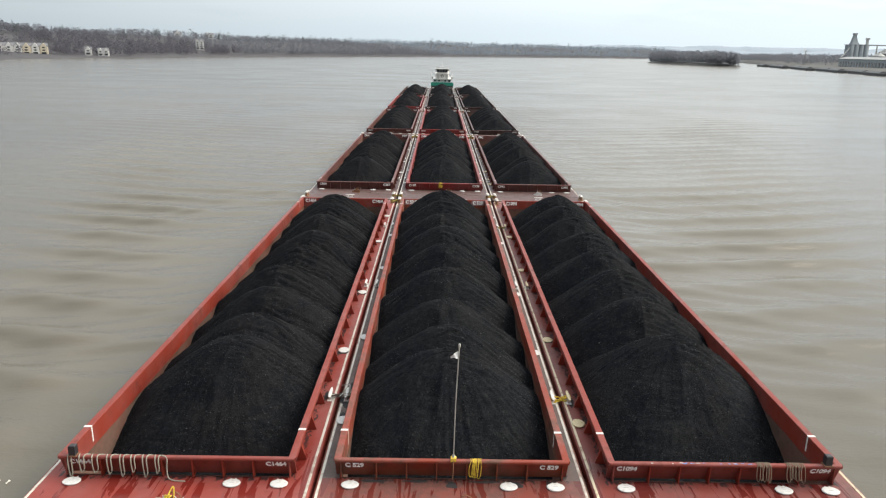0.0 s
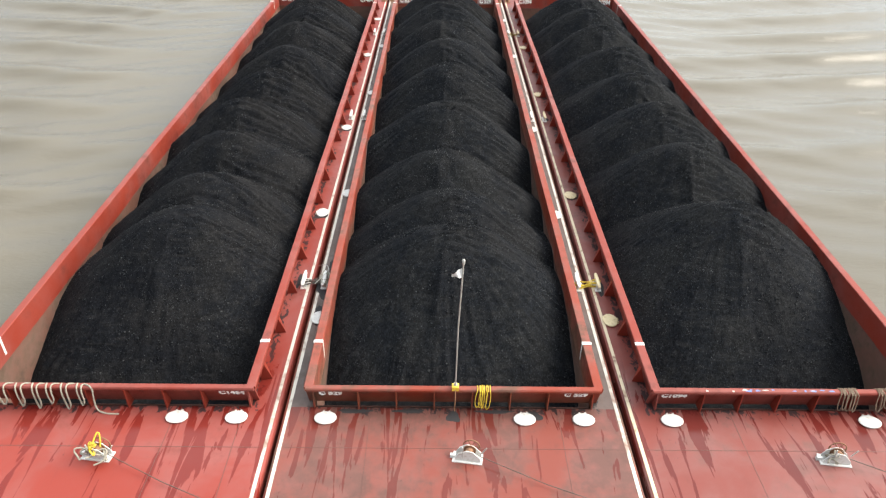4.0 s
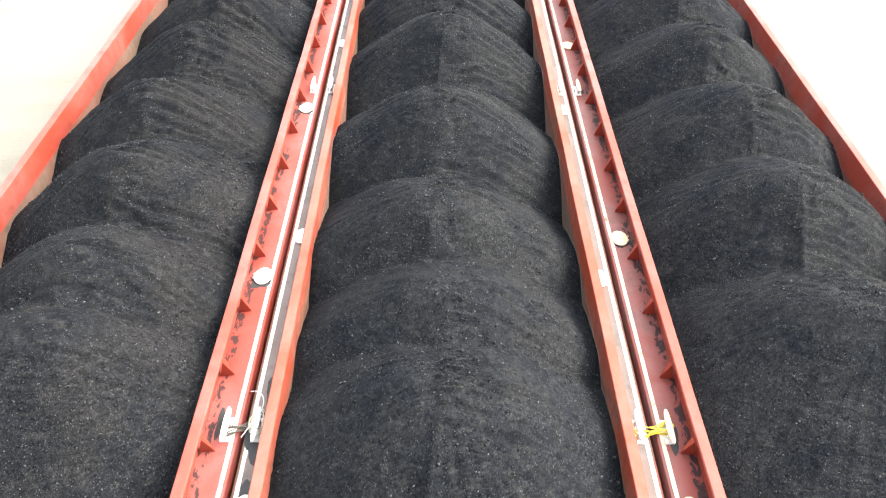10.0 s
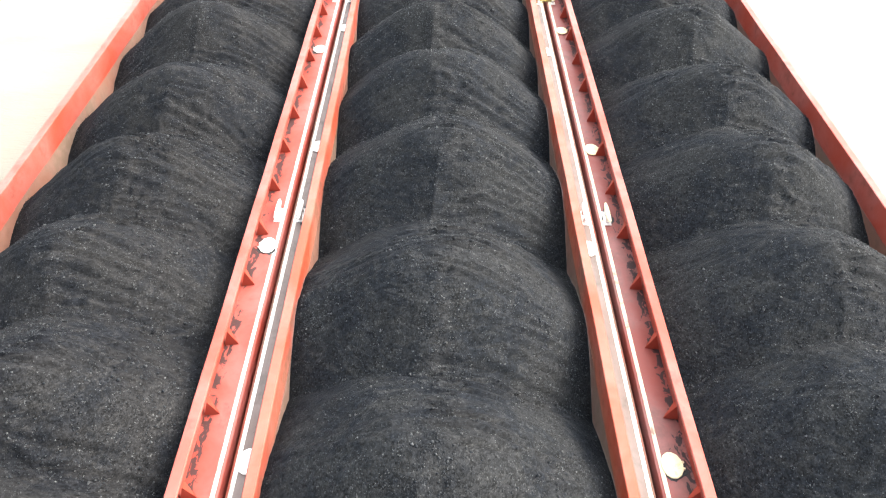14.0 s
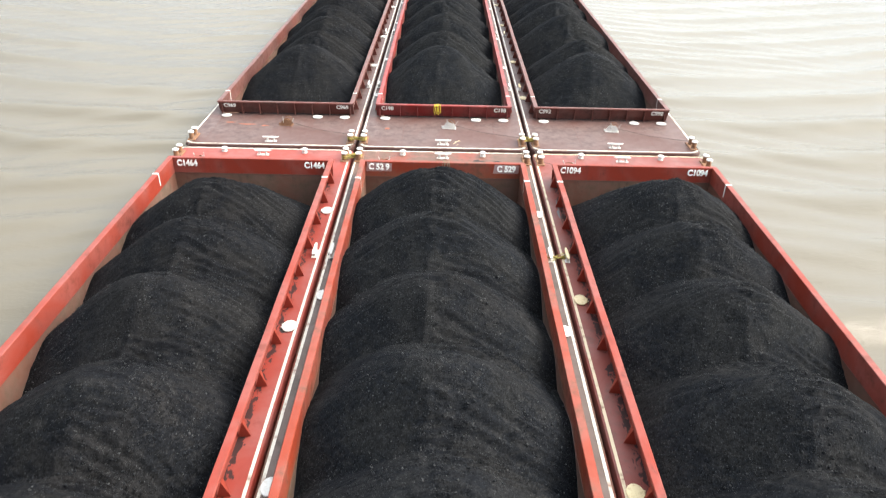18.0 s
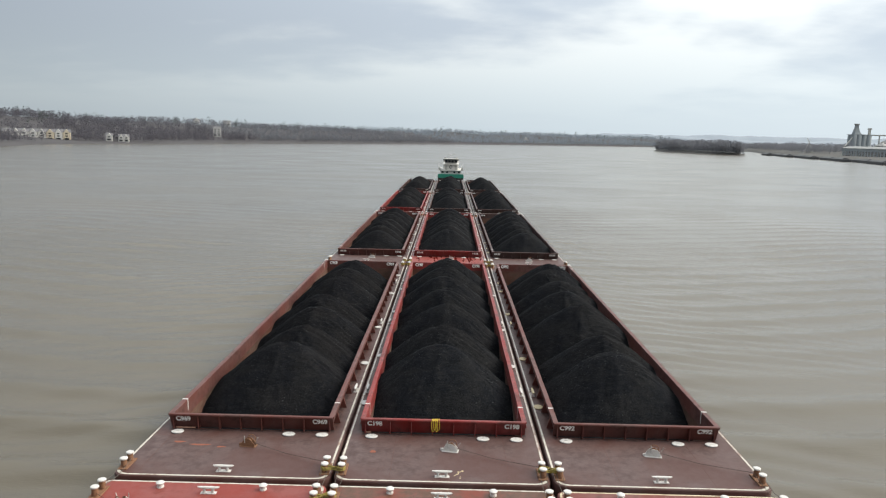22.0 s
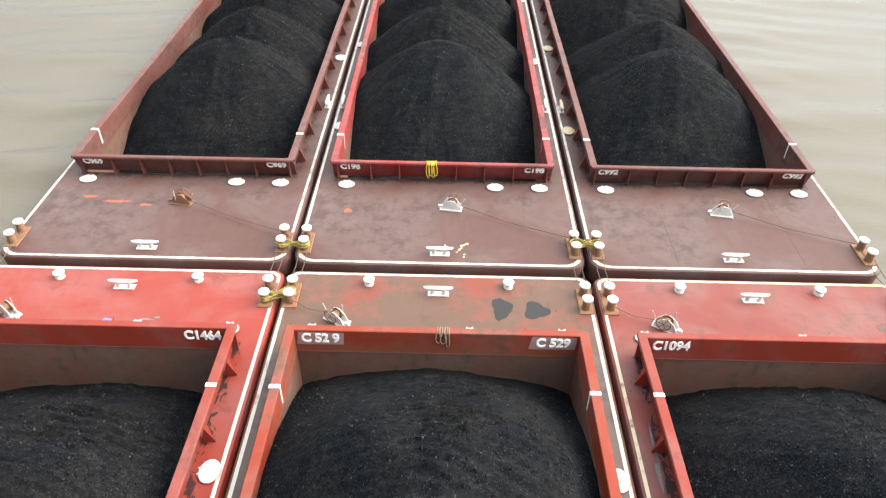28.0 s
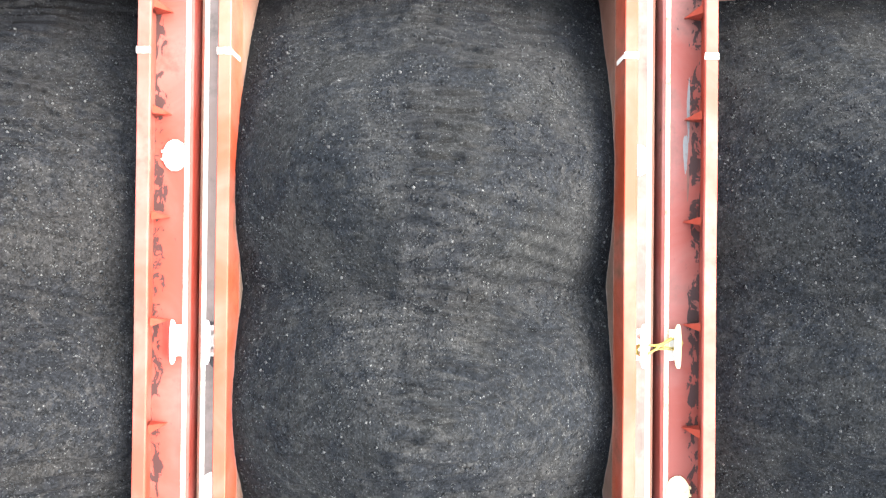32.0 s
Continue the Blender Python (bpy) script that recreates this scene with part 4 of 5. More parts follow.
# ---------------------------------------------------------------- ropes, flag and loose gear on the tow
def hank(drop, loops, spread, r, seed, lean=0.0, inner=0.0):
    """A rope doubled over the coaming's flange in several hanging loops; local x along the flange, -y outward, z=0 at the flange's top."""
    rng = random.Random(seed)
    pts = []
    for i in range(loops):
        x0 = -spread / 2 + spread * i / max(loops - 1, 1) + rng.uniform(-0.02, 0.02)
        low, w = -drop * rng.uniform(0.75, 1.05), rng.uniform(0.04, 0.09)
        y = -0.16 - rng.uniform(0.0, 0.05)
        pts += [(x0 - w * 0.4, 0.16, -0.05 - inner), (x0 - w * 0.3, 0.10, 0.02), (x0 - w * 0.2, y + 0.06, 0.02), (x0 - w, y, -0.14), (x0 - w + lean * 0.5, y - 0.01, low * 0.7),
                (x0 + lean, y - 0.02, low), (x0 + w + lean * 0.7, y - 0.02, low * 0.75), (x0 + w * 0.8, y, -0.12), (x0 + w * 0.5, y + 0.02, 0.02), (x0 + w * 0.6, 0.10, 0.02)]
    return Shape().tube(smooth_path(pts, 2), r, 6)


def smooth_path(pts, times=1):
    pts = [Vector(p) for p in pts]
    for _ in range(times):
        out = [pts[0]]
        for a, b in zip(pts, pts[1:]):
            out += [a * 0.75 + b * 0.25, a * 0.25 + b * 0.75]
        pts = out + [pts[-1]]
    return pts


def lashing(a, b, turns, r, seed, rad=0.2, z=0.25):
    """Figure-of-eight turns round two posts or horns."""
    rng = random.Random(seed)
    a, b = Vector(a), Vector(b)
    ab = (b - a)
    side = Vector((-ab.y, ab.x, 0)).normalized()
    along = ab.normalized()
    pts = []
    for k in range(turns):
        s = 1 if k % 2 else -1
        rr = rad * rng.uniform(0.8, 1.25)
        zz = z + rng.uniform(-0.12, 0.12)
        up = Vector((0, 0, zz))
        pts += [a + side * rr * s + up, a - along * rr + up * 0.9, a - side * rr * s + up, (a + b) / 2 + Vector((rng.uniform(-0.05, 0.05), 0, zz * rng.uniform(0.5, 1.1))),
                b + side * rr * s + up, b + along * rr + up * 0.9, b - side * rr * s + up, (a + b) / 2 + Vector((0, rng.uniform(-0.05, 0.05), zz * rng.uniform(0.4, 1.0)))]
    return Shape().tube(smooth_path(pts, 2), r, 6)


def rope_pile(seed, r, size):
    rng = random.Random(seed)
    pts = [(size * rng.gauss(0, 0.5), size * rng.gauss(0, 0.42), 0.08 + 0.42 * abs(rng.gauss(0, 0.55))) for _ in range(26)]
    return Shape().tube(smooth_path(pts, 2), r, 6)


def tow_at(col, row, x, y, z=0.0, rz=0.0):
    return pose(PITCH_X * (col - 1) + x, BOW + PITCH_Y * row + y, z, 0, 0, rz)


def serpentine():
    """The long grey rope that hangs in open loops along the bow coaming."""
    rng = random.Random(8)
    pts = []
    x = -4.25
    while x < -0.5:
        w, low = rng.uniform(0.20, 0.30), -rng.uniform(0.55, 0.80)
        pts += [(x, 0.10, -0.04), (x + 0.02, 0.08, 0.025), (x + 0.05, -0.09, 0.025), (x + 0.06, -0.16, -0.2), (x + 0.10, -0.16, low), (x + w * 0.6, -0.2, low - 0.05), (x + w, -0.16, low + 0.1), (x + w * 0.9, -0.16, -0.2), (x + w * 0.85, -0.09, 0.025), (x + w, 0.08, 0.025)]
        x += w + rng.uniform(0.20, 0.32)
    pts += [(x, -0.08, 0.02), (x - 0.05, -0.12, -0.4), (x, -0.22, -0.82), (x + 0.25, -0.3, -0.88), (x + 0.7, -0.32, -0.88)]
    return Shape().tube(smooth_path(pts, 2), 0.026, 6)


lone("rope", serpentine, GREYROPE, tow_at(0, 0, 0, HOLD_0 - 0.03, TOP), "grey rope draped in loops over a red coaming", "rope", smooth=True)
lone("rope_hank", hank(0.72, 5, 0.30, 0.015, 11, -0.05), YELLOWROPE, tow_at(1, 0, 0.92, HOLD_0, TOP), "yellow rope hank hung over the bow coaming", "rope", smooth=True)
lone("rope_hank", hank(0.75, 5, 0.46, 0.018, 12, 0.04), BROWNROPE, tow_at(2, 0, 1.5, HOLD_0, TOP), "brown rope hank hung over the bow coaming", "rope", smooth=True)
lone("rope_hank", hank(0.75, 6, 0.56, 0.018, 13, 0.08), BROWNROPE, tow_at(2, 0, 2.72, HOLD_0, TOP), "brown rope hank hung over the bow coaming", "rope", smooth=True)
lone("rope_hank", hank(0.68, 4, 0.30, 0.018, 14, 0.03), YELLOWROPE, tow_at(1, 1, -0.43, HOLD_0, TOP), "yellow rope hank hung over a crimson coaming", "rope", smooth=True)
lone("rope_hank", hank(0.55, 3, 0.3, 0.02, 15), BROWNROPE, tow_at(1, 0, 0.18, HOLD_1 - 0.06, TOP), "tan rope hank hung on the stern coaming", "rope", smooth=True)
lone("rope_pile", rope_pile(5, 0.026, 0.42), GREYROPE, tow_at(0, 0, 0.33, 3.45, DECK), "pale rope heaped over a deck winch", "rope", smooth=True)
lone("rope_pile", rope_pile(6, 0.026, 0.30), YELLOWROPE, tow_at(0, 0, 0.40, 3.55, DECK + 0.12), "yellow rope heaped over a deck winch", "rope", smooth=True)
lone("rope_pile", rope_pile(7, 0.02, 0.26), GREYROPE, tow_at(2, 0, 0.25, 3.6, DECK), "pale rope heaped over a deck winch", "rope", smooth=True)

for row, y, pairs in ((0, 1.15, ((-1, CABLE), (1, CABLE))), (0, 58.25, ((-1, LIMEROPE), (1, None))), (1, 1.15, ((-1, LIMEROPE), (1, LIMEROPE))), (2, 1.15, ((-1, LIMEROPE), (1, LIMEROPE))), (1, 58.25, ((-1, LIMEROPE), (1, LIMEROPE)))):
    for sx, mat in pairs:
        if mat:
            d = -0.34 if sx < 0 else 0.0
            lone("lashing_rope", lashing((-0.41, d, 0), (0.41, d + (0.3 if row == 0 else 0.0), 0), 5, 0.027, 20 + row + sx, 0.2, 0.26), mat, pose(sx * PITCH_X / 2, BOW + PITCH_Y * row + y, DECK),
                 "dark rope lashed round mooring bitts" if mat is CABLE else "yellow and black rope lashed round mooring bitts", "rope", smooth=True)

for sx, y, mat, n, r, lab in ((-1, 12.3, CABLE, 6, 0.014, "pale wire rope lashed between two kevels"), (1, 12.3, YELLOWROPE, 5, 0.016, "yellow rope lashed between two kevels"), (1, 47.0, LIMEROPE, 4, 0.016, "yellow rope lashed between two kevels")):
    lone("lashing_rope", lashing((-0.40, -0.12, 0), (0.40, 0.06, 0), n, r, 40 + int(y) + sx, 0.15, 0.15), mat, pose(sx * PITCH_X / 2, BOW + y, DECK), lab, "rope", smooth=True)


def wire_coils():
    """Stiff loops of spare wire thrown over one kevel."""
    rng = random.Random(77)
    pts = []
    for k in range(7):
        a0, rx, ry = rng.uniform(0, 6.28), rng.uniform(0.13, 0.24), rng.uniform(0.3, 0.52)
        for i in range(8):
            a = a0 + i * 0.785
            pts.append((0.42 + rx * math.cos(a) + rng.uniform(-0.02, 0.02), 0.05 + ry * math.sin(a), 0.22 + 0.08 * math.cos(2 * a + k) + 0.012 * k))
    return Shape().tube(smooth_path(pts, 2), 0.013, 6)


lone("wire_coil", wire_coils, GREYROPE, pose(-PITCH_X / 2, BOW + 12.3, DECK), "stiff loops of pale wire thrown over a kevel", "cable", smooth=True)
lone("wire_end", lambda: Shape().tube(smooth_path([(0.1, -0.5, 0.3), (0.32, -0.1, 0.35), (0.50, 0.35, 0.3), (0.46, 0.75, 0.28), (0.22, 1.0, 0.2), (0.0, 1.05, 0.08)], 3), 0.014, 6), STEEL,
     pose(-PITCH_X / 2, BOW + 12.4, DECK), "pale loose wire rope end beside a kevel", "cable", smooth=True)

# wires: winch to bitt on each bow and stern deck, and pairs that couple the rows
for row in (0, 1):
    for col in range(3):
        lone("wire_rope", lambda: Shape().tube([(0.75, 3.50, 0.22), (2.6, 2.62, 0.10), (4.85, 1.58, 0.20)], 0.013, 5), CABLE, tow_at(col, row, 0, 0, DECK), "taut greasy wire rope from winch to bitt", "cable", "deck wires", key="bow_wire")
for col in range(3):
    lone("wire_rope", lambda: Shape().tube([(-3.55, 57.25, 0.2), (-4.3, 57.5, 0.12), (-4.9, 57.85, 0.2)], 0.013, 5), CABLE, tow_at(col, 0, 0, 0, DECK), "taut greasy wire rope from winch to bitt", "cable", "deck wires", key="stern_wire")
for row in (0, 1, 2):
    for x in (-15.77, -5.81, -4.98, 4.98, 5.81, 15.77):
        for d in (-0.14, 0.14):
            lone("coupling_wire", lambda: Shape().tube([(0, 58.6, 0.22), (0, 59.8, 0.06), (0, 61.4, 0.22)], 0.015, 5), CABLE, pose(x + d, BOW + PITCH_Y * row, DECK), "dark wire rope coupling two barges", "cable", "coupling wires", key="coupling")

# staff with a small flag on the centre bow coaming
staff = thing("flagstaff", tow_at(1, 0, 0.05, HOLD_0 - 0.04, TOP), "thin grey staff with a torn white flag", "flagpole")
part("pole", lambda: Shape().tube([(0, 0, 0), (0.02, -0.30, 2.6), (0.10, -0.63, 5.15)], 0.021, 8), STEEL, staff, smooth=True)
part("bracket", lambda: Shape().box(-0.11, 0.11, -0.10, 0.10, 0.0, 0.16, 0.02), YELLOW, staff, "yellow clamp")
part("collar", lambda: Shape().lathe([(0.05, 0.15), (0.06, 0.18), (0.04, 0.26)], 10), STEEL, staff)
part("tip_light", lambda: Shape().lathe([(0.03, 5.07), (0.045, 5.12), (0.045, 5.20), (0.02, 5.24)], 10, (0.10, -0.63, 0)), STEEL, staff)
part("chain", lambda: Shape().tube([(0, -0.12, 0.05), (0.0, -0.16, -0.3), (-0.02, -0.2, -0.75)], 0.018, 5), RUSTY, staff)


def flag_cloth():
    v, f = [], []
    n = 9
    for i in range(n):
        u = i / (n - 1)
        drop = 0.03 + 0.20 * u ** 1.3 + 0.02 * math.sin(9 * u)
        for j in range(4):
            w = j / 3
            high = 0.30 * (1 - 0.70 * u)
            v.append((0.09 - 0.30 * u, -0.60 + 0.05 * math.sin(7 * u + 2 * w), 4.95 - drop - high * w))
    f = [(4 * i + j, 4 * i + 4 + j, 4 * i + 5 + j, 4 * i + 1 + j) for i in range(n - 1) for j in range(3)]
    s = Shape().add(v, f)
    return s.add([(x, y + 0.006, z) for x, y, z in v], [tuple(reversed(q)) for q in f])


part("flag", flag_cloth, CLOTH, staff, "torn white cloth", smooth=True)

for sx in (-1, 1):
    lamp = thing("bow_lantern", pose(sx * 14.8, BOW + HOLD_0 - 0.02, TOP), "black box lantern on the bow corner", "lantern", "bow lanterns")
    part("case", lambda: Shape().box(-0.13, 0.13, -0.12, 0.12, 0.05, 0.46, 0.03), BLACK, lamp)
    part("foot", lambda: Shape().box(-0.16, 0.16, -0.15, 0.15, 0, 0.05), RUSTY, lamp)


def blot(seed, rx, ry, n=26):
    rng = random.Random(seed)
    pts = []
    for i in range(n):
        a = 2 * math.pi * i / n
        k = 1 + 0.16 * math.sin(3 * a + seed) + rng.uniform(-0.09, 0.09)
        pts.append((rx * k * math.cos(a), ry * k * math.sin(a), 0.0))
    return Shape().loft([[(p[0], p[1], 0) for p in pts], [(p[0] * 0.97, p[1] * 0.97, 0.006) for p in pts]])


for x, y, rx, ry, s in ((2.15, 57.85, 0.34, 0.52, 1), (3.3, 57.78, 0.40, 0.42, 2)):
    lone("dust_spill", blot(s, rx, ry), TAR, tow_at(1, 0, x, y, DECK), "dark patch of spilled coal dust on deck", "stain", "coal dust spills")
for x, y, rx, ry, s in ((2.45, 5.3, 0.36, 0.2, 3), (0.0, 5.25, 0.22, 0.22, 4), (-1.4, 5.48, 0.5, 0.08, 5), (1.3, 5.48, 0.6, 0.07, 6), (-3.1, 5.47, 0.55, 0.09, 7)):
    lone("dust_spill", blot(s, rx, ry), TAR, tow_at(1, 0, x, y, DECK), "spilled coal dust under the bow coaming", "stain", "coal dust spills")


# grease and coal mud round the kevels and hatches of the two inner gangways
for i, (col, x, y, rx, ry) in enumerate(((1, -4.98, 12.1, 0.26, 0.75), (1, -4.86, 13.6, 0.12, 0.5), (1, -4.92, 10.5, 0.2, 0.4), (0, 4.78, 12.5, 0.12, 0.45), (0, 4.88, 17.75, 0.3, 0.36), (0, 4.9, 27.7, 0.3, 0.34),
                                         (1, -4.95, 29.4, 0.2, 0.5), (1, -4.95, 47.0, 0.2, 0.55), (2, -4.9, 12.2, 0.16, 0.5), (2, -4.86, 19.7, 0.3, 0.3), (0, 4.84, 41.3, 0.28, 0.3), (2, -4.95, 29.5, 0.2, 0.4))):
    lone("grease_stain", blot(30 + i, rx, ry, 34), TAR, tow_at(col, 0, x, y, DECK + 0.002), "black greasy stain on the side deck", "stain", "grease stains")


# peeled grey and blue paint on the stern decks and along one coaming
for i, (col, row, x, y, rx, ry, mat) in enumerate(((2, 0, -4.70, 52.5, 0.035, 0.75, PEELED), (2, 0, -4.76, 51.5, 0.06, 0.45, PEELED), (2, 0, -4.70, 50.8, 0.03, 0.4, SEAM), (0, 0, 0.0, 56.9, 0.16, 0.07, BLUE),
                                                  (0, 0, 1.25, 56.95, 0.26, 0.05, PEELED), (0, 0, 1.6, 57.05, 0.10, 0.05, PEELED), (2, 0, 3.9, 57.3, 0.2, 0.22, SEAM), (0, 1, -2.2, 3.6, 0.55, 0.10, RUSTPAINT), (0, 1, -3.4, 3.9, 0.3, 0.10, RUSTPAINT),
                                                  (0, 1, -1.0, 3.4, 0.25, 0.09, RUSTPAINT), (1, 1, -3.7, 3.3, 0.16, 0.16, RUSTPAINT), (0, 1, 0.2, 4.4, 0.14, 0.2, SEAM))):
    lone("paint_patch", blot(200 + i, rx, ry, 22), mat, tow_at(col, row, x, y, DECK + 0.001), "peeled patch of old paint on the deck", "paint mark", "paint marks")

# rubbed-off blue and white paint on one bow coaming, white splashes on a deck
rng = random.Random(91)
for k in range(15):
    x = rng.uniform(-3.3, 1.2)
    lone("paint_patch", blot(60 + k, rng.uniform(0.03, 0.11), rng.uniform(0.012, 0.04), 12), BLUE if k % 3 else STEEL, tow_at(2, 0, x, HOLD_0 - 0.02 + rng.uniform(-0.04, 0.04), TOP + 0.001), "rubbed patch of old paint on the coaming", "paint mark", "paint marks")
for k in range(9):
    lone("paint_splash", blot(90 + k, rng.uniform(0.02, 0.07), rng.uniform(0.02, 0.06), 12), CREAM, tow_at(1, 1, 0.75 + rng.gauss(0, 0.22), 0.95 + rng.gauss(0, 0.2), DECK + 0.001), "pale splash of paint on the deck", "paint mark", "paint marks")


# ---------------------------------------------------------------- towboat
def rail(parent, pts, h=1.0):
    posts = []
    for a, b in zip(pts, pts[1:]):
        a, b = Vector(a), Vector(b)
        for k in (0.5, 1.0):
            part("rail", Shape().tube([a + Vector((0, 0, h * k)), b + Vector((0, 0, h * k))], 0.03, 5), WHITE, parent)
        n = max(int((b - a).length / 1.6), 1)
        posts += [a.lerp(b, i / n) for i in range(n + 1)]
    for p in posts:
        part("rail_post", Shape().tube([p, p + Vector((0, 0, h))], 0.03, 5), WHITE, parent)


def towboat():
    t = thing("towboat", pose(0.3, BOW + 5 * PITCH_Y + 0.6, 0), "white towboat with a green bulwark pushing the tow", "boat")
    part("hull", lambda: Shape().loft([[(-4.4, 1, -2), (4.4, 1, -2), (4.4, 32, -2), (-4.4, 32, -2)], [(-4.9, 0, 2.3), (4.9, 0, 2.3), (4.9, 33, 2.3), (-4.9, 33, 2.3)]]), BLACK, t)
    part("bulwark", lambda: Shape().box(-4.9, 4.9, 0.0, 0.15, 2.3, 3.75, 0.03), GREEN, t, "green painted bulwark")
    for sx in (-1, 1):
        part("push_knee", lambda: Shape().box(sx * 3.6 - 0.5, sx * 3.6 + 0.5, -0.5, 0.0, -0.5, 2.3, 0.05), BLACK, t)
        part("side_bulwark", lambda: Shape().box(sx * 4.9 - 0.08, sx * 4.9 + 0.08, 0.15, 10, 2.3, 3.3, 0.02), GREEN, t)
    part("deckhouse", lambda: Shape().box(-4.0, 4.0, 4.0, 27.0, 2.3, 5.0, 0.05), WHITE, t)
    part("deckhouse_roof", lambda: Shape().box(-4.5, 4.5, 3.4, 27.6, 4.9, 5.05, 0.03), WHITE, t)
    part("upper_house", lambda: Shape().box(-2.6, 2.6, 5.0, 20.0, 5.05, 7.3, 0.05), WHITE, t)
    part("upper_roof", lambda: Shape().box(-3.2, 3.2, 4.4, 20.5, 7.3, 7.42, 0.03), WHITE, t)
    pilot = part("pilothouse", lambda: Shape().loft([[(-2.2, 5.6, 7.42), (2.2, 5.6, 7.42), (2.2, 10.0, 7.42), (-2.2, 10.0, 7.42)], [(-2.6, 5.3, 9.3), (2.6, 5.3, 9.3), (2.6, 10.2, 9.3), (-2.6, 10.2, 9.3)]]), WHITE, t)
    part("pilothouse_roof", lambda: Shape().box(-3.0, 3.0, 4.8, 10.7, 9.3, 9.45, 0.04), STEEL, t)
    for i in range(4):
        x = -1.83 + 1.22 * i
        part("window", lambda: Shape().box(x - 0.54, x + 0.54, 5.28, 5.38, 7.95, 9.08), GLASS, pilot, "dark glass")
    for sx in (-1, 1):
        for i in range(3):
            part("window", lambda: Shape().box(sx * 2.53 - 0.03, sx * 2.53 + 0.03, 5.8 + 1.4 * i, 6.9 + 1.4 * i, 7.95, 9.08), GLASS, pilot, "dark glass")
        for x in (1.4, 3.2):
            part("window", lambda: Shape().box(sx * x - 0.4, sx * x + 0.4, 3.95, 4.0, 3.95, 4.6), GLASS, t, "dark glass")
        part("door", lambda: Shape().box(sx * 1.9 - 0.4, sx * 1.9 + 0.4, 4.95, 5.0, 5.1, 6.9), STEEL, t)
        st = part("smokestack", lambda: Shape().lathe([(0.55, 4.6), (0.55, 8.6), (0.5, 8.7)], 14, (sx * 2.6, 22.5, 0)), WHITE, t, smooth=True)
        part("stack_cap", lambda: Shape().lathe([(0.58, 8.2), (0.58, 8.75)], 14, (sx * 2.6, 22.5, 0)), BLACK, st)
        part("searchlight", lambda: Shape().lathe([(0.08, 9.45), (0.08, 9.75), (0.26, 9.8), (0.28, 10.15), (0.2, 10.25)], 12, (sx * 2.2, 5.2, 0)), STEEL, t)
        part("side_mast", lambda: Shape().tube([(sx * 4.7, 3.8, 4.9), (sx * 4.7, 3.8, 7.8)], 0.06, 6), WHITE, t)
        part("life_ring_rack", lambda: Shape().box(sx * 4.3 - 0.35, sx * 4.3 + 0.35, 3.5, 3.7, 5.05, 5.9, 0.04), STEEL, t)
    part("emblem", lambda: Shape().lathe([(0.62, 0), (0.62, 0.03)], 20).moved(pose(0, 4.99, 6.3, 90, 0, 0)), GLASS, t, "round dark emblem")
    part("emblem_centre", lambda: Shape().lathe([(0.36, 0), (0.36, 0.05)], 20).moved(pose(0, 4.99, 6.3, 90, 0, 0)), WHITE, t)
    mast = part("mast", lambda: Shape().tube([(0, 7.2, 9.4), (0, 7.2, 12.0)], 0.07, 6), WHITE, t)
    part("crosstree", lambda: Shape().tube([(-0.9, 7.2, 11.0), (0.9, 7.2, 11.0)], 0.04, 5), WHITE, mast)
    part("radar", lambda: Shape().box(-1.1, 1.1, 6.9, 7.1, 10.2, 10.4, 0.05), WHITE, mast)
    for x in (-1.3, -0.5, 0.6, 1.4):
        part("aerial", lambda: Shape().tube([(x, 6.0, 9.4), (x, 6.0, 10.6)], 0.025, 5), STEEL, t)
    rail(t, [(-4.4, 3.5, 5.05), (4.4, 3.5, 5.05)])
    rail(t, [(-4.4, 3.5, 5.05), (-4.4, 26.0, 5.05)])
    rail(t, [(4.4, 3.5, 5.05), (4.4, 26.0, 5.05)])
    rail(t, [(-3.4, 4.5, 7.42), (-3.4, 12.0, 7.42)])
    rail(t, [(3.4, 4.5, 7.42), (3.4, 12.0, 7.42)])


towboat()


# ---------------------------------------------------------------- foam
def foam(seed, pts, size, fleck=0.05):
    """Small torn flecks of froth, floating flat."""
    rng = random.Random(seed)
    s = Shape()
    for x, y in pts:
        for _ in range(60):
            cx, cy = x + rng.gauss(0, size), y + rng.gauss(0, size * 1.6)
            r = rng.uniform(0.24, 1.0) * fleck
            z = 0.02 + float(wake_height(np.array([cx]), np.array([cy]))[0])
            ring = [(cx + r * rng.uniform(0.4, 1.2) * math.cos(a * math.pi / 4), cy + 1.5 * r * rng.uniform(0.4, 1.2) * math.sin(a * math.pi / 4), z) for a in range(8)]
            s.loft([ring, [(p[0] * 0.9 + cx * 0.1, p[1] * 0.9 + cy * 0.1, z + 0.01) for p in ring]])
    return s


pts = [(random.Random(i).uniform(-9, 9), 336 + 2.5 * i) for i in range(30)]
lone("stern_foam", foam(60, pts, 2.2), FOAM, pose(0, 0, 0), "churned froth behind the towboat", "foam", "", "stuff")
for sx in (-1, 1):
    rng = random.Random(70 + sx)
    pts = [(sx * (17.0 + 0.32 * k + rng.gauss(0, 0.5)), 1.5 + 0.55 * k + rng.gauss(0, 0.7)) for k in range(15)]
    lone("bow_foam", foam(61 + sx, pts, 0.45, 0.075), FOAM, pose(0, 0, 0), "torn white froth beside the bow corner", "foam", "", "stuff")


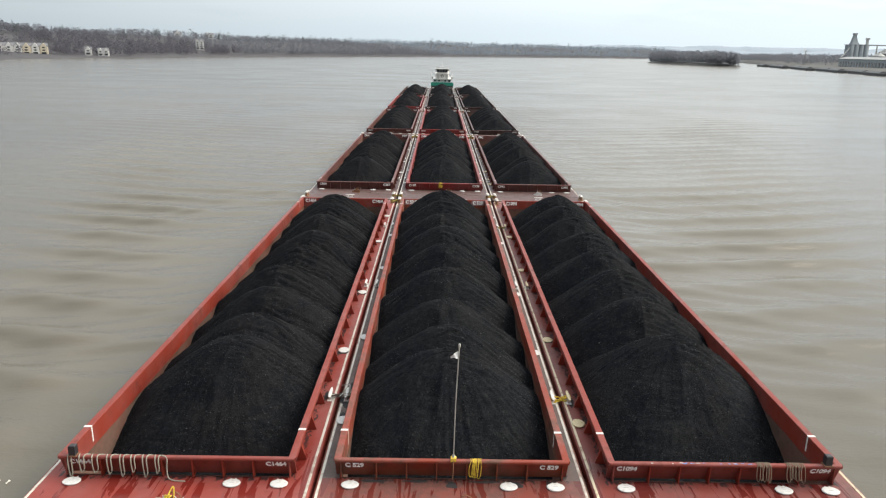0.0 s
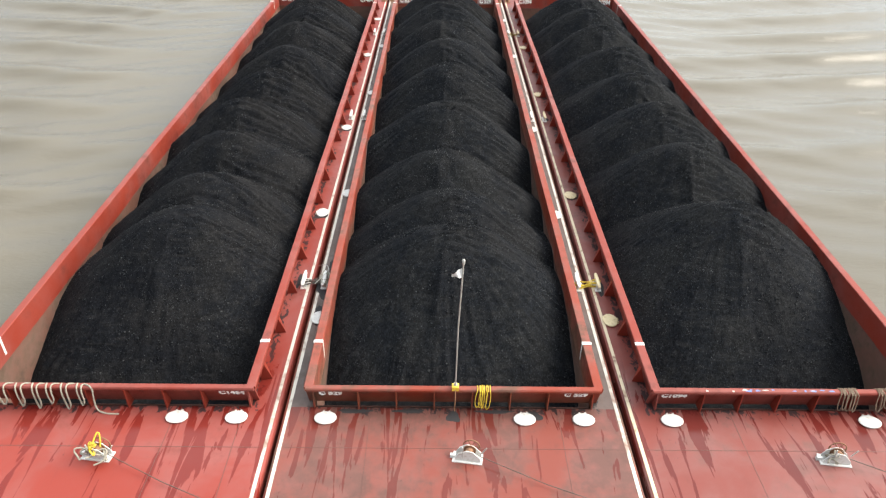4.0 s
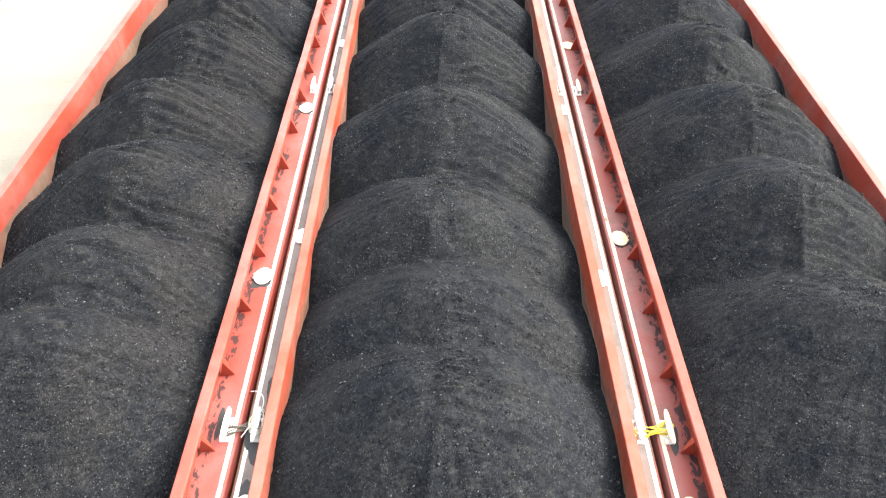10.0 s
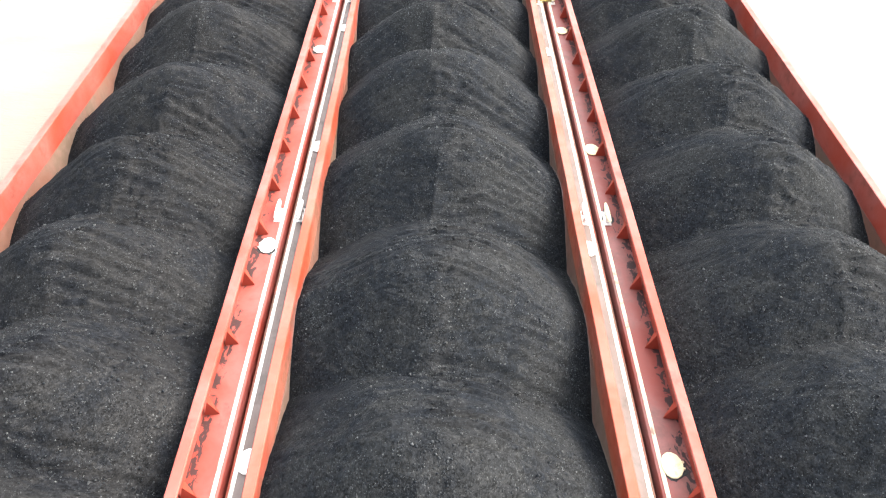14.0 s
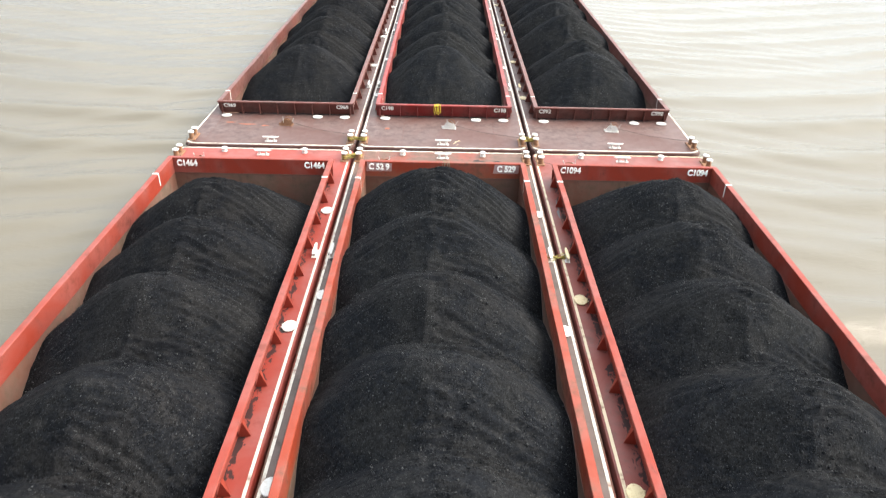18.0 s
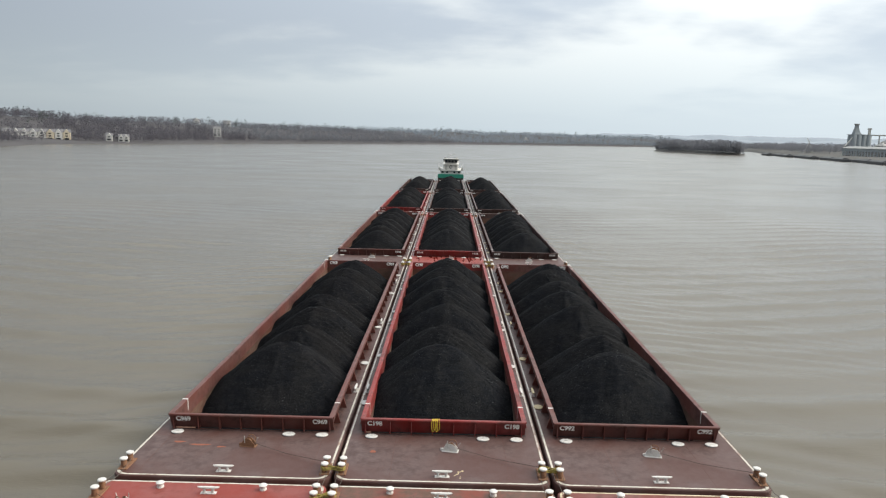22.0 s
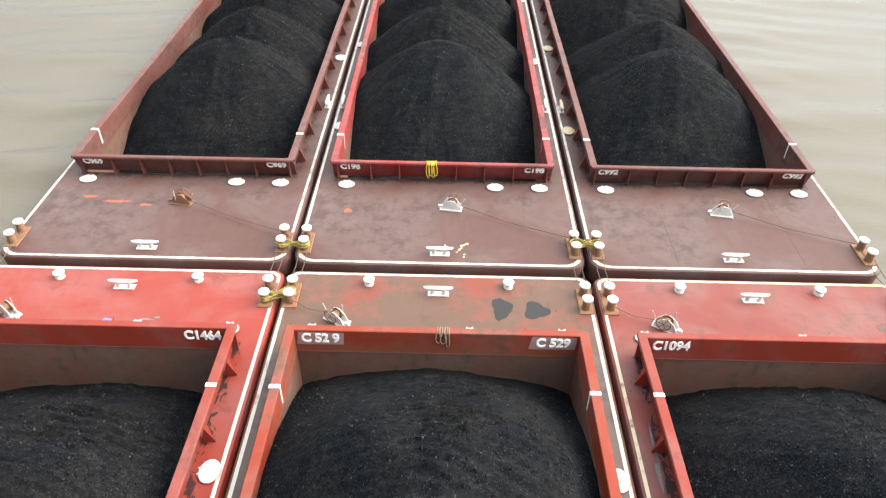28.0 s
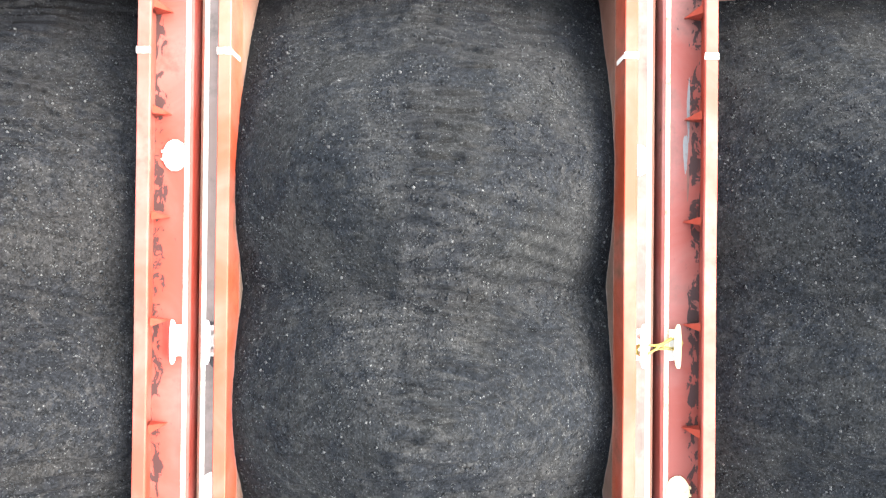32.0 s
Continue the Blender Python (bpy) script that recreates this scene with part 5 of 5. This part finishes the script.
# ---------------------------------------------------------------- river banks, still
def bank(name, line, inland, profile, mat, label, seed, step=14.0):
    """Land behind a shoreline: profile is (metres inland, height)."""
    pts = [Vector((*p, 0)) for p in line]
    run = [pts[0]]
    for a, b in zip(pts, pts[1:]):
        n = max(int((b - a).length / step), 1)
        run += [a.lerp(b, (i + 1) / n) for i in range(n)]
    X = np.zeros((len(run), len(profile)))
    Y, Z = X.copy(), X.copy()
    for i, p in enumerate(run):
        d = inland if isinstance(inland, Vector) else (run[min(i + 3, len(run) - 1)] - run[max(i - 3, 0)]).normalized().cross(Vector((0, 0, inland)))
        for j, (w, h) in enumerate(profile):
            X[i, j], Y[i, j], Z[i, j] = p.x + d.x * w, p.y + d.y * w, h
    Z += np.where(Z > 1, 1, 0) * (0.22 * Z * 2 * fractal(X / 160, Y / 160, seed, 3) + 1.2 * fractal(X / 25, Y / 25, seed + 3, 2))
    ob = new(name, grid_mesh(name, X, Y, Z, mat))
    tagged(ob, label, "riverbank", "", "structure")
    return X, Y, Z


def trees(name, places, label, mat, seed, bits=46, kind="stuff"):
    """Bare winter trees joined into one wood: each a thin trunk, limbs and many twig sprays with gaps. places: x, y, z, height."""
    rng = np.random.default_rng(seed)
    P = np.array(places)
    n = len(P)
    V, F = [], []
    base = 0
    # trunks and limbs: thin tapered triangles, three to a tree and six limbs
    for k in range(6):
        a = rng.uniform(0, 2 * np.pi, n)
        h = P[:, 3]
        lo, hi = (np.zeros(n), 0.75 * h) if k < 2 else (h * rng.uniform(0.2, 0.5, n), h * rng.uniform(0.6, 0.95, n))
        out = np.zeros(n) if k < 2 else h * rng.uniform(0.12, 0.3, n)
        w = 0.011 * h if k < 2 else 0.007 * h
        dx, dy = np.cos(a), np.sin(a)
        tri = np.stack([np.stack([P[:, 0] - dy * w, P[:, 1] + dx * w, P[:, 2] + lo - 0.5], -1), np.stack([P[:, 0] + dy * w, P[:, 1] - dx * w, P[:, 2] + lo - 0.5], -1), np.stack([P[:, 0] + dx * out, P[:, 1] + dy * out, P[:, 2] + hi], -1)], 1)
        V.append(tri.reshape(-1, 3))
    for k in range(bits):
        h = P[:, 3]
        a, u = rng.uniform(0, 2 * np.pi, n), rng.uniform(0, 1, n) ** 0.6
        el = rng.uniform(0.22, 1.0, n)
        rad = h * 0.42 * u * np.sqrt(np.clip(1 - ((el - 0.58) / 0.46) ** 2, 0.05, 1))
        c = np.stack([P[:, 0] + rad * np.cos(a), P[:, 1] + rad * np.sin(a), P[:, 2] + h * el], -1)
        s = (h * rng.uniform(0.028, 0.085, n))[:, None]
        V.append(np.stack([c + s * rng.normal(0, 0.75, (n, 3)), c + s * rng.normal(0, 0.75, (n, 3)), c + s * rng.normal(0, 0.9, (n, 3)) + np.array([0, 0, 0.5]) * s], 1).reshape(-1, 3))
    co = np.concatenate(V).astype(np.float32)
    me = bpy.data.meshes.new(name)
    m = len(co)
    me.vertices.add(m)
    me.vertices.foreach_set("co", co.ravel())
    me.loops.add(m)
    me.loops.foreach_set("vertex_index", np.arange(m, dtype=np.int32))
    me.polygons.add(m // 3)
    me.polygons.foreach_set("loop_start", np.arange(0, m, 3, dtype=np.int32))
    me.update(calc_edges=True)
    me.materials.append(mat)
    ob = new(name, me)
    tagged(ob, label, "woodland", "", kind)


def scatter(X, Y, Z, count, seed, hmin, hmax, jmin=1, jmax=None):
    rng = np.random.default_rng(seed)
    r, c = X.shape
    i, j = rng.uniform(0, r - 1.001, count), rng.uniform(jmin, (jmax or c - 1) - 0.001, count)
    a, b = i.astype(int), j.astype(int)
    fi, fj = i - a, j - b
    out = []
    for G in (X, Y, Z):
        out.append(G[a, b] * (1 - fi) * (1 - fj) + G[a + 1, b] * fi * (1 - fj) + G[a, b + 1] * (1 - fi) * fj + G[a + 1, b + 1] * fi * fj)
    return list(zip(*out, rng.uniform(hmin, hmax, count)))


HOUSES = [(-530 + 6.9 * i, 832 + 6.2 * i, 4.2, 24, 8.4, 9.0, 3, i in (5, 7), 1) for i in range(8)] + [
    (-436, 932, 3.0, 20, 13, 8, 2, False, 2), (-452, 925, 4.0, 20, 8, 8, 2, False, 1), (-406, 1222, 12.0, 16, 13, 9, 4, False, 2), (-470, 1480, 33.0, 14, 15, 9, 2, False, 2),
    (-505, 1400, 33.0, 14, 12, 9, 2, False, 1), (-130, 1960, 9.0, 8, 24, 12, 3, False, 2), (-30, 2120, 7.0, 6, 20, 12, 2, False, 2), (250, 2370, 7.0, 0, 20, 12, 3, False, 1)]


def clear_of(places):
    """Leaves a gap in the wood in front of every house."""
    out = []
    for p in places:
        for hx, hy, *_ in HOUSES:
            d = Vector((hx, hy + 17)).normalized()
            q = Vector((hx - p[0], hy - p[1]))
            if -6 < q.dot(d) < 70 and abs(q.x * d.y - q.y * d.x) < 7:
                break
        else:
            out.append(p)
    return out


LEFT_SHORE = [(-560, 250), (-440, 480), (-415, 640), (-450, 760), (-440, 880), (-400, 960), (-370, 1120), (-275, 1370), (-120, 1680), (40, 1960), (270, 2250), (620, 2550), (1100, 2950)]
WOODED = [(0, -1), (4, 1.2), (14, 3.0), (40, 5), (90, 13), (150, 23), (230, 29), (340, 31), (520, 28)]
LX, LY, LZ = bank("bank_left", LEFT_SHORE, -1, WOODED, BRUSH, "wooded riverbank hillside with a bare earth shore", 4)
WOOD = clear_of(scatter(LX, LY, LZ, 12000, 1, 6.5, 13.5, 2, 8))
# split by distance; farther parts take a twig colour with more haze
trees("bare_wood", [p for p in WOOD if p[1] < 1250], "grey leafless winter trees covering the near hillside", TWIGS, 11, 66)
trees("bare_wood", [p for p in WOOD if 1250 <= p[1] < 1950], "leafless trees on the middle hillside, paled with haze colour", HAZETWIGS, 17, 54)
trees("bare_wood", [p for p in WOOD if p[1] >= 1950], "leafless trees on the far hillside, tinted haze blue", FARHAZETWIGS, 18, 40)
trees("evergreen_wood", scatter(LX, LY, LZ, 240, 2, 11, 19, 5, 8), "dark evergreens along the hill's crest", PINES, 12, 40)
RIGHT_SHORE = [(1150, 2900), (900, 2300), (720, 1720), (640, 1400), (535, 1060), (450, 760), (430, 600), (470, 300)]
RX, RY, RZ = bank("bank_right", RIGHT_SHORE, -1, [(0, -1), (3, 2.0), (20, 4.5), (60, 5.5), (160, 6), (420, 8)], BANK, "low riverbank with docks and trees", 9)
trees("bare_wood", [p for p in scatter(RX, RY, RZ, 2200, 3, 10, 18, 2, 5) if p[1] > 1180], "leafless trees on the low bank, tinted with haze colour", HAZETWIGS, 13)


def island():
    n, m = 40, 12
    X, Y, Z = np.zeros((n, m)), np.zeros((n, m)), np.zeros((n, m))
    for i in range(n):
        t = i / (n - 1)
        cx, cy = 462 + (468 - 462) * t, 1530 + (1165 - 1530) * t
        half = 52 * math.sin(math.pi * min(max(t, 0.01), 0.99)) ** 0.3
        for j in range(m):
            u = 2 * j / (m - 1) - 1
            X[i, j], Y[i, j], Z[i, j] = cx + half * u, cy, -0.8 + 4.2 * (1 - u * u) ** 0.5 * min(1, 6 * math.sin(math.pi * t))
    ob = new("river_island", grid_mesh("river_island", X, Y, Z, BANK))
    tagged(ob, "low river island of bare earth under trees", "island", "", "structure")
    trees("island_wood", scatter(X, Y, Z, 1000, 5, 8, 21, 1, m - 2), "dense leafless trees on a river island", HAZETWIGS, 14, 56)


island()


def far_hills():
    """Hills where the river bends away, in a haze-tinted colour."""
    for k, (x0, x1, y, h, seed) in enumerate(((-300, 2600, 3500, 52, 3), (300, 3600, 4300, 72, 8))):
        gx = np.linspace(x0, x1, 160)
        X, Y = np.meshgrid(gx, np.array([0.0, 30, 120, 260]))
        Z = np.array([-1.0, 10, 0.8, 1.0])[:, None] * np.where(np.arange(4) > 1, h, 1)[:, None] * (1 + 0.5 * fractal(X / 420, X * 0, seed, 4) * (np.arange(4) > 1)[:, None])
        Z += 3.0 * fractal(X / 22, Y / 40, seed + 1, 3) * (np.arange(4) > 0)[:, None]
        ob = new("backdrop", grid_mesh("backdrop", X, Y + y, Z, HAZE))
        tagged(ob, "haze-tinted wooded hills at the river's bend", "hills", "", "structure")


far_hills()


def house(x, y, z, turn, w, d, storeys, wall, gables=1, seed=1):
    h = thing("house", pose(x, y, z, 0, 0, turn), "pale riverside house with gables and grey roof" if wall is HOUSEWALL else "cream riverside house with gables and grey roof", "house", "riverside houses", tow=False)
    high = 3.0 * storeys
    part("wall", lambda: Shape().box(-w / 2, w / 2, -d / 2, d / 2, -2.5, high), wall, h)
    part("roof", lambda: Shape().add([(-w / 2 - 0.4, -d / 2 - 0.4, high), (w / 2 + 0.4, -d / 2 - 0.4, high), (w / 2 + 0.4, d / 2 + 0.4, high), (-w / 2 - 0.4, d / 2 + 0.4, high), (-w / 2 - 0.4, 0, high + 0.45 * d), (w / 2 + 0.4, 0, high + 0.45 * d)],
                                     [(0, 1, 5, 4), (2, 3, 4, 5), (0, 4, 3), (1, 2, 5), (3, 2, 1, 0)]), ROOF, h)
    g = w / gables
    for k in range(gables):
        cx = -w / 2 + g * (k + 0.5)
        gb = part("gable", lambda: Shape().add([(cx - g * 0.4, -d / 2 - 0.6, -2), (cx + g * 0.4, -d / 2 - 0.6, -2), (cx + g * 0.4, -d / 2 - 0.6, high), (cx, -d / 2 - 0.6, high + g * 0.5), (cx - g * 0.4, -d / 2 - 0.6, high), (cx - g * 0.4, 0, -2), (cx + g * 0.4, 0, -2), (cx + g * 0.4, 0, high), (cx, 0, high + g * 0.5), (cx - g * 0.4, 0, high)],
                                               [(0, 1, 2, 3, 4), (1, 6, 7, 2), (2, 7, 8, 3), (3, 8, 9, 4), (4, 9, 5, 0)]), wall, h)
        for s in range(storeys):
            part("window", lambda: Shape().box(cx - g * (0.3 if s == 0 else 0.17), cx + g * (0.3 if s == 0 else 0.17), -d / 2 - 0.66, -d / 2 - 0.58, 3 * s + (0.1 if s == 0 else 0.9), 3 * s + 2.4), GLASS, gb, "dark glass")


for hx, hy, hz, turn, w, d, storeys, cream, gables in HOUSES:
    house(hx, hy, hz, turn, w, d, storeys, YELLOWWALL if cream else HOUSEWALL, gables)


# grain terminal on the right bank
def terminal():
    e = thing("grain_elevator", pose(722, 1250, 7), "tall grey concrete grain elevator with headhouse", "grain elevator", tow=False)
    for i in range(4):
        for j in range(2):
            part("silo", lambda: Shape().lathe([(5.2, -3), (5.2, 31), (4.9, 31.4)], 20, (-13 + 8.6 * i, 8.6 * j, 0)), CONCRETE, e, smooth=True, key=("silo", i, j))
    part("silo_roof", lambda: Shape().box(-18, 18.4, -5, 14, 31.4, 32.2), CONCRETE, e)
    hd = part("headhouse", lambda: Shape().loft([[(-13, -3, 32), (0, -3, 32), (0, 9, 32), (-13, 9, 32)], [(-12, -1.5, 36), (-3, -1.5, 36), (-3, 7.5, 36), (-12, 7.5, 36)], [(-11, 0, 43), (-5, 0, 43), (-5, 5, 43), (-11, 5, 43)], [(-10, 0, 49), (-6, 0, 49), (-6, 5, 49), (-10, 5, 49)]]), CONCRETE, e)
    part("tower_top", lambda: Shape().box(-10.8, -5.2, -0.6, 5.6, 48.5, 51), RUSTROOF, hd)
    part("leg_tower", lambda: Shape().box(14, 17, 1, 5, 32, 42), STEEL, e)
    part("leg_head", lambda: Shape().box(13, 18, 0.4, 5.6, 41, 43.5), STEEL, e)
    part("bridge", lambda: Shape().box(-4, 75, 2, 4.5, 30.5, 32.6), STEEL, e)
    for x in (34, 52, 70):
        part("trestle", lambda: Shape().box(x - 0.6, x + 0.6, 2, 4, -3, 30.5), STEEL, e)
    part("spout", lambda: Shape().tube([(-9, 0, 34), (-36, -12, 8)], 0.8, 8), STEEL, e)
    for i, (x, y, r, h) in enumerate(((772, 1255, 13, 20), (808, 1250, 15, 22), (846, 1240, 15, 22), (700, 1150, 10, 15))):
        b = thing("grain_bin", pose(x, y, 5), "round grey metal grain bin with conical roof", "grain bin", "grain bins", tow=False)
        part("shell", lambda: Shape().lathe([(r, -3), (r, h)], 28), RUSTROOF, b, smooth=True)
        part("cone_roof", lambda: Shape().lathe([(r + 0.3, h), (1.0, h + r * 0.55), (0.9, h + r * 0.55 + 1)], 28), RUSTROOF, b, smooth=True)
    s = thing("dock_shed", pose(572, 950, 4.5, 0, 0, 74.6), "long low dock shed with a pale roof", "shed", tow=False)
    part("wall", lambda: Shape().box(-130, 130, -9, 9, -3, 11), CONCRETE, s)
    part("roof", lambda: Shape().loft([[(-131, -10, 11), (131, -10, 11), (131, 10, 11), (-131, 10, 11)], [(-131, -0.5, 14), (131, -0.5, 14), (131, 0.5, 14), (-131, 0.5, 14)]]), RUSTROOF, s)
    for i in range(18):
        part("doorway", lambda: Shape().box(-124 + 14 * i, -117 + 14 * i, 9.0, 9.15, -1, 7), GLASS, s, "dark opening", key=("doorway", i))
    for i in range(9):
        q = thing("dock_barge", pose(448 + 11 * i + (6 if i % 2 else 0), 730 + 58 * i, 0, 0, 0, -15), "dark empty barge moored at the dock", "barge", "moored barges", tow=False)
        part("hull", lambda: Shape().box(-5.3, 5.3, -27, 27, -1, 3.0, 0.3), DARKHULL, q, key="moored_hull")
        part("cover", lambda: Shape().loft([[(-4.4, -24, 3), (4.4, -24, 3), (4.4, 24, 3), (-4.4, 24, 3)], [(-1, -23.5, 4.6), (1, -23.5, 4.6), (1, 23.5, 4.6), (-1, 23.5, 4.6)]]), DARKHULL, q, key="moored_cover")
    for x, y, h, tilt in ((640, 1280, 24, 9), (690, 1350, 27, -12)):
        c = thing("dock_crane", pose(x, y, 5), "slim dock crane with a raised jib", "crane", "dock cranes", tow=False)
        part("jib", lambda: Shape().tube([(0, 0, 3), (tilt, 0, h)], 0.5, 6), STEEL, c)
        part("cab", lambda: Shape().box(-2, 2, -2, 2, 0, 4, 0.3), STEEL, c)


terminal()


# ---------------------------------------------------------------- motion
def motions():
    for ob in TOW:
        m = ob.matrix_basis.copy()
        walk(ob, [(t, pose(0, -SPEED * t, 0) @ m) for t in (0.0, 8.0, 16.0, 24.0, 32.0)])


motions()
